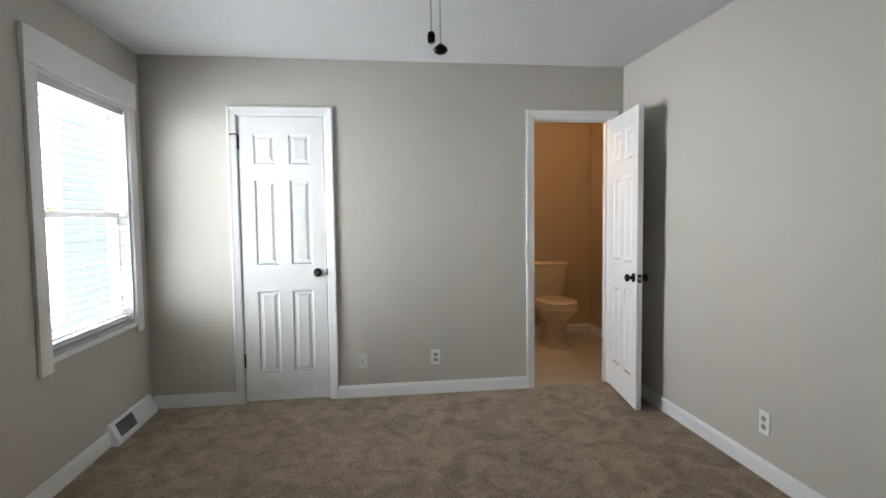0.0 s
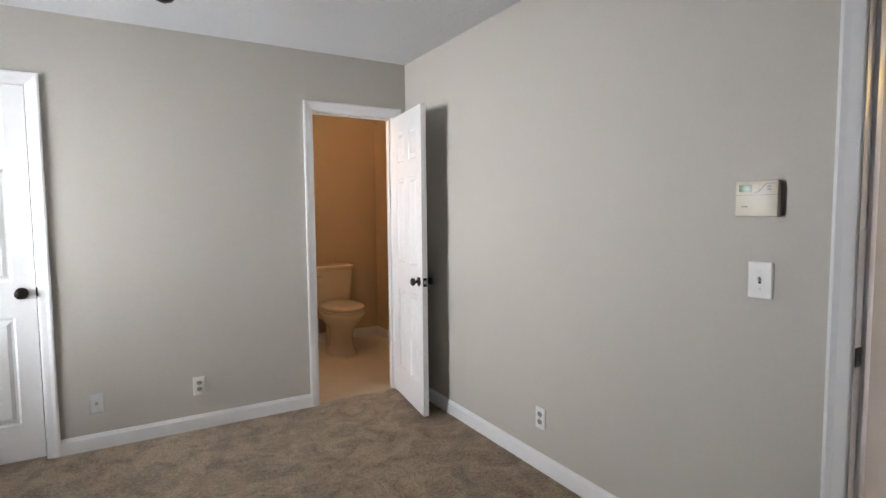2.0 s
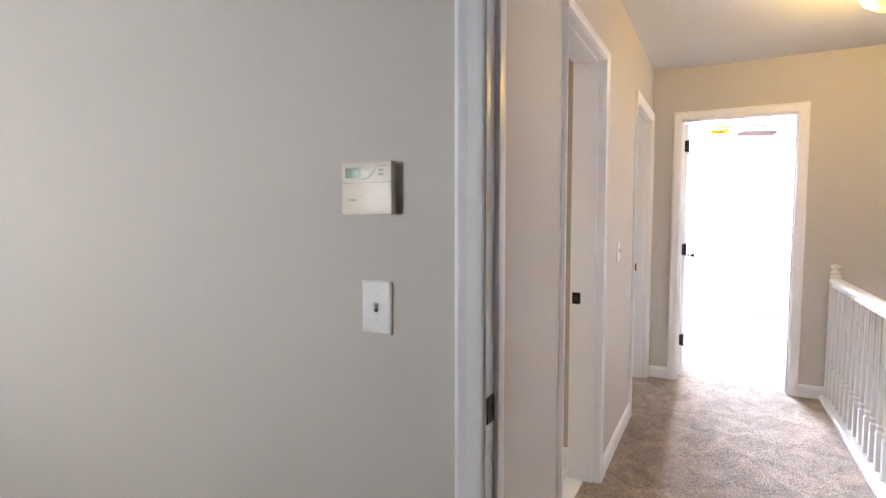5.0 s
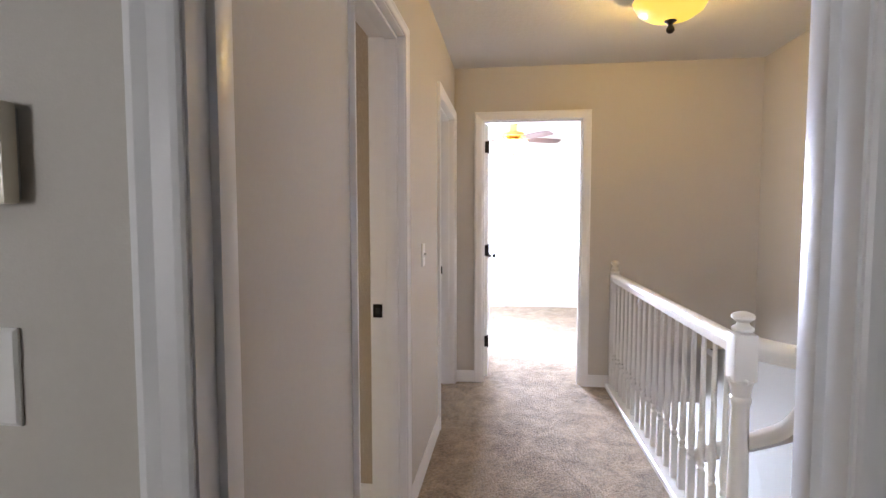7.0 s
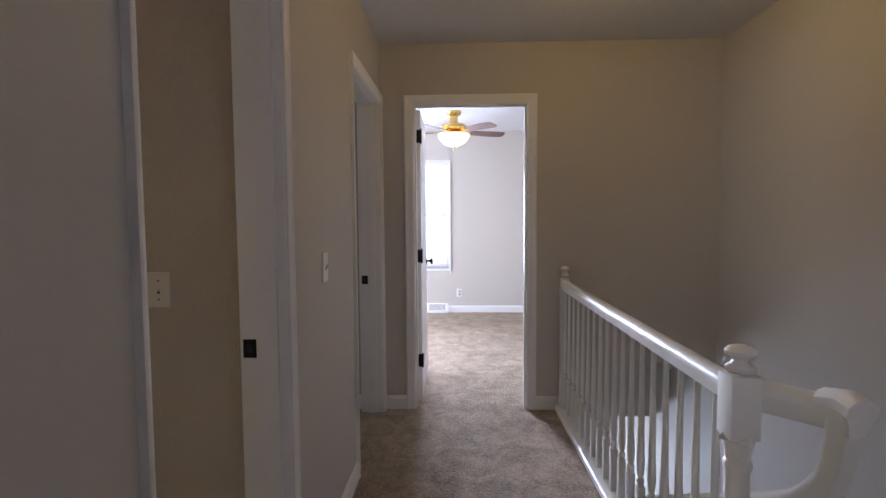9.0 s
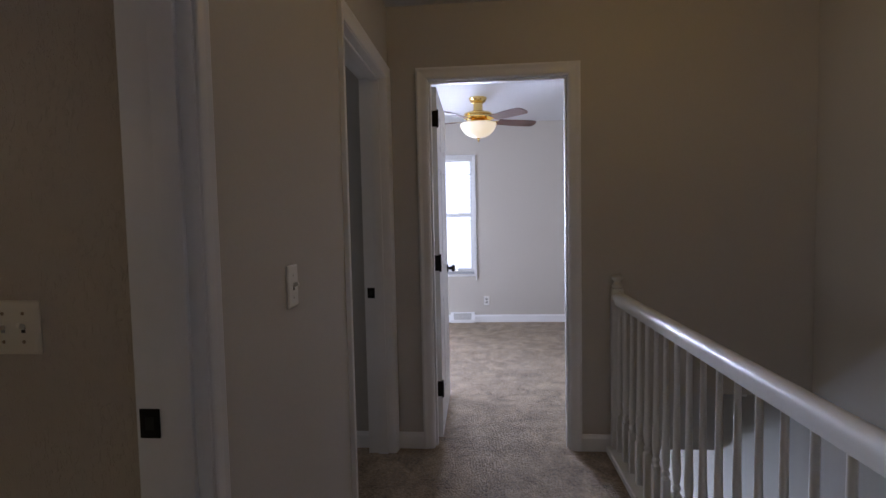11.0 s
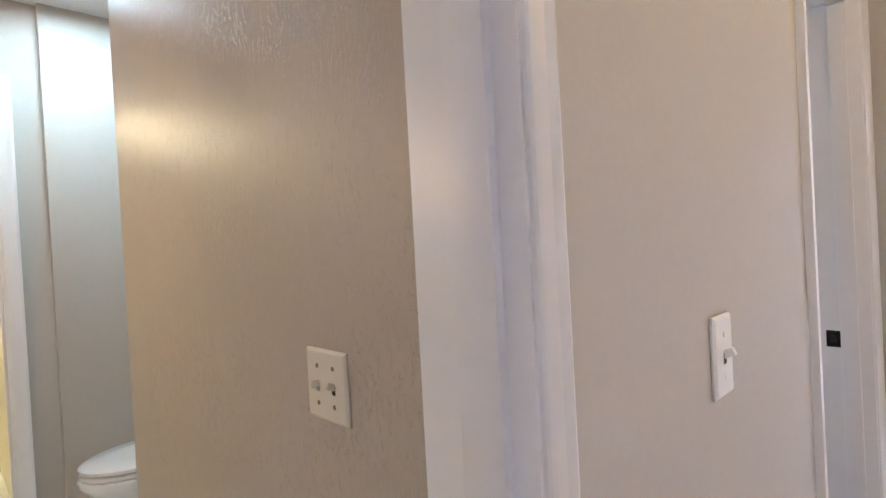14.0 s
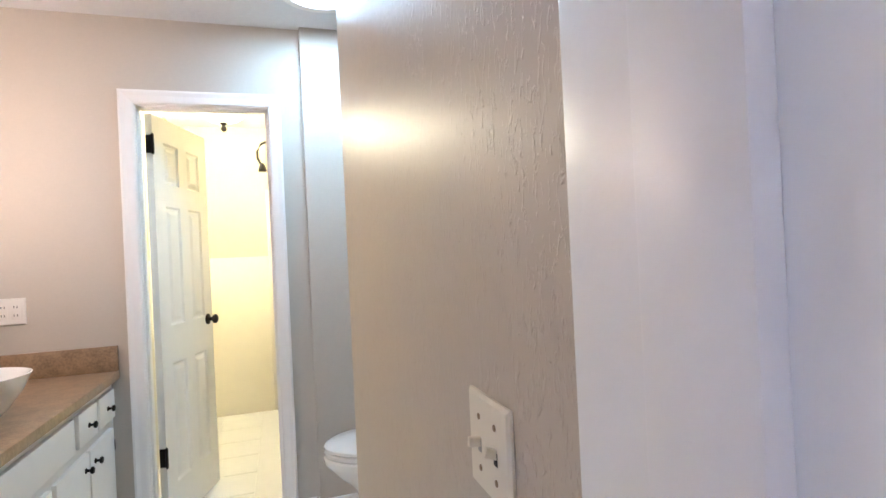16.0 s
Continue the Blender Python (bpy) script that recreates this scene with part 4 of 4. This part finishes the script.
def bowl_lamp(m, r, glass, metal, label, drop=0.10):
    """A flush ceiling lamp: a pan, a glass bowl and a finial; local z = 0 is the ceiling."""
    la = thing("ceiling_light", m, label, "ceiling light", "flush ceiling lamps")
    part("pan", turned(bmesh.new(), [(r * 0.85, 0), (r * 0.85, -0.02), (r * 0.98, -0.045), (r * 0.98, -0.055), (r * 0.9, -0.06)], n=36), metal, la, smooth=True)
    bowl = part("glass_bowl", turned(bmesh.new(), [(r * 0.96, -0.055), (r, -0.065), (r * 0.97, -0.075), (r * 0.85, -0.075 - drop * 0.45), (r * 0.6, -0.075 - drop * 0.8), (r * 0.3, -0.075 - drop * 0.97), (0.012, -0.075 - drop)], n=40), glass, la, "lit glass bowl", smooth=True)
    bowl.visible_shadow = False
    z = -0.073 - drop
    part("finial", turned(bmesh.new(), [(0.030, z + 0.004), (0.030, z - 0.004), (0.018, z - 0.012), (0.010, z - 0.02), (0.014, z - 0.028), (0.020, z - 0.040), (0.020, z - 0.050), (0.012, z - 0.060), (0.002, z - 0.064)], n=20), BRONZE, la, "dark bronze finial", smooth=True)
    return la


bowl_lamp(pose(5.05, 0.345, H), 0.18, AMBER, BRONZE, "flush hallway lamp with amber glass bowl and bronze finial", 0.09)
bowl_lamp(pose(3.933, 5.44, H), 0.165, FROST, BRASS, "flush shower room lamp with lit bowl and finial", 0.09)
bowl_lamp(pose(2.30, 4.95, H), 0.14, FROST, BRASS, "flush toilet room lamp with warm lit bowl", 0.08)
can = thing("recessed_light", pose(4.49, 3.76, H), "recessed ceiling light with cool white trim", "ceiling light")
part("trim_ring", turned(bmesh.new(), [(0.185, 0.0), (0.185, -0.006), (0.165, -0.010), (0.15, -0.004)], n=36), PLASTIC, can, smooth=True)
part("diffuser", turned(bmesh.new(), [(0.15, -0.002), (0.15, -0.005), (0.01, -0.006)], n=32), DIFFUSER, can, "glowing diffuser")
van = thing("vanity_light", pose(2.965, 3.58, 1.80), "warm vanity wall lamp beside the mirror", "wall lamp")
block("backplate", (0, -0.06, -0.06), (0.02, 0.06, 0.06), BRASS, van, bevel=0.006)
shade = part("shade", turned(bmesh.new(), [(0.02, 0.07), (0.06, 0.06), (0.075, 0.0), (0.06, -0.06), (0.02, -0.07)], (0.11, 0, 0), 24), FROST, van, "frosted glass shade, lit", smooth=True)
shade.visible_shadow = False
part("arm", swept(bmesh.new(), [(0.01, 0, 0), (0.05, 0, 0)], round_profile(0.01)), BRASS, van)
van["group"] = "vanity lamps"
# This second fixture is unseen, added to hold the extra bulb.
copy_thing(van, pose(2.965, 2.20, 1.80))

# ---- bathroom vanity ----
VF = 3.525
cab = thing("vanity_cabinet", Matrix.Identity(4), "white painted bathroom vanity with dark knobs", "cabinet")
block("body", (2.965, 2.40, 0.09), (VF, 4.168, 0.795), CABINET, cab)
block("toe_kick", (2.965, 2.40, -0.004), (VF - 0.07, 4.168, 0.09), DARK, cab, bevel=0)


def small_knob(parent, x, y, z):
    bm = turned(bmesh.new(), [(0.010, 0.0), (0.010, 0.003), (0.005, 0.006), (0.005, 0.014), (0.012, 0.018), (0.014, 0.023), (0.010, 0.028), (0.001, 0.029)], (x, y, z), 16, "x")
    part("knob", bm, BRONZE, parent, "dark bronze cabinet knob", smooth=True)


def cabinet_front(name, y0, y1, z0, z1, ky=None, kz=None, hinge_y=None):
    """A slab front with a bevelled edge on the vanity's face."""
    f = block(name, (VF, y0, z0), (VF + 0.018, y1, z1), CABINET, cab, bevel=0.004)
    if ky is not None:
        small_knob(f, VF + 0.018, ky, kz)
    if hinge_y is not None:
        for z in (z0 + 0.07, z1 - 0.10):
            block("cabinet_hinge", (VF + 0.0005, hinge_y - 0.006, z), (VF + 0.0195, hinge_y + 0.006, z + 0.045), BRONZE, f, "dark bronze hinge", 0.002)


for y0, y1 in ((3.935, 4.135), (3.705, 3.905)):
    cabinet_front("drawer", y0, y1, 0.64, 0.765, (y0 + y1) / 2, 0.70)
cabinet_front("false_front", 3.03, 3.665, 0.64, 0.765)
cabinet_front("drawer", 2.79, 2.99, 0.64, 0.765, 2.89, 0.70)
cabinet_front("cabinet_door", 3.81, 4.105, 0.11, 0.60, 3.855, 0.545, 4.108)
cabinet_front("cabinet_door", 3.49, 3.795, 0.11, 0.60, 3.75, 0.545, 3.487)
cabinet_front("cabinet_door", 3.15, 3.455, 0.11, 0.60, 3.19, 0.545, 3.458)
cabinet_front("cabinet_door", 2.82, 3.135, 0.11, 0.60, 3.09, 0.545, 2.817)

ct = thing("vanity_counter", Matrix.Identity(4), "brown mottled laminate vanity counter with backsplash", "countertop")
block("countertop", (2.965, 2.38, 0.797), (VF + 0.035, 4.168, 0.835), GRANITE, ct, bevel=0.010)
block("end_splash", (2.985, 4.148, 0.8352), (VF + 0.033, 4.1685, 0.948), GRANITE, ct, bevel=0.003)
block("backsplash", (2.965, 2.38, 0.8352), (2.985, 4.168, 0.948), GRANITE, ct, bevel=0.003)
sink = thing("vessel_sink", pose(3.315, 3.46, 0.835), "white porcelain vessel sink on the counter", "sink")
part("basin", turned(bmesh.new(), [(0.07, 0.0), (0.085, 0.004), (0.115, 0.035), (0.150, 0.085), (0.172, 0.135), (0.176, 0.142), (0.172, 0.143), (0.163, 0.135), (0.140, 0.09), (0.10, 0.045), (0.05, 0.022), (0.02, 0.018)], n=40), PORCELAIN, sink, smooth=True)
part("drain", turned(bmesh.new(), [(0.022, 0.018), (0.022, 0.024), (0.004, 0.026)], n=20), STEEL, sink, smooth=True)
mirror_mat = material("mirror_silver", (0.85, 0.86, 0.86), 0.02, metal=1.0, vary=0.0)
tagged(block("bathroom_mirror", (2.965, 2.6, 1.0), (2.971, 3.45, 1.95), mirror_mat, bevel=0.001), "plain frameless mirror over the vanity", "mirror")

# ---- shower room ----
sur = structure(new("shower_surround"), "off-white moulded shower surround", "surround")
block("back_panel", (3.462, 6.238, -0.004), (4.175, 6.259, 1.328), SURROUND, sur, bevel=0.004)
block("corner_panel", (4.175, 6.236, -0.004), (4.294, 6.259, 1.90), SURROUND, sur, bevel=0.004)
block("side_panel", (4.275, 4.90, -0.004), (4.294, 6.236, 1.90), SURROUND, sur, bevel=0.004)
block("side_panel", (3.462, 4.90, -0.004), (3.480, 6.238, 1.328), SURROUND, sur, bevel=0.004)
arm = thing("shower_head", pose(4.275, 5.40, 2.03), "bronze shower arm and head on the wall", "shower head")
bm = swept(bmesh.new(), [(0, 0, 0.10), (-0.05, 0, 0.115), (-0.10, 0, 0.09), (-0.125, 0, 0.04), (-0.125, 0, -0.01), (-0.10, 0, -0.06)], round_profile(0.009, 10))
part("arm", bm, BRONZE, arm, smooth=True)
part("head", turned(bmesh.new(), [(0.012, 0.02), (0.022, 0.0), (0.030, -0.03), (0.028, -0.038), (0.004, -0.04)], (-0.095, 0, -0.065), 20), BRONZE, arm, smooth=True)
part("flange", turned(bmesh.new(), [(0.030, 0.0), (0.028, -0.008), (0.012, -0.014)], (0, 0, 0.10), 20, "x"), BRONZE, arm, smooth=True)

# ---- floor tiles of the bathroom and shower room ----
tile_bm = box(bmesh.new(), (0.0015, 0.0015, -0.006), (0.3035, 0.3035, 0.0), 0.0025)
tile_mesh = None
for host, x0, x1, y0, y1 in ((bpy.data.objects["floor_bath"], 3.50, 5.20, 1.72, 4.16), (bpy.data.objects["floor_shower"], 3.47, 4.29, 4.30, 6.23)):
    for i in range(int((x1 - x0) / 0.305)):
        for j in range(int((y1 - y0) / 0.305)):
            if tile_mesh is None:
                o = part("floor_tile", tile_bm, TILE, host)
                tile_mesh = o.data
            else:
                o = new("floor_tile", tile_mesh)
                o.parent = host
            o.location = (x0 + i * 0.305, y0 + j * 0.305, 0.001)
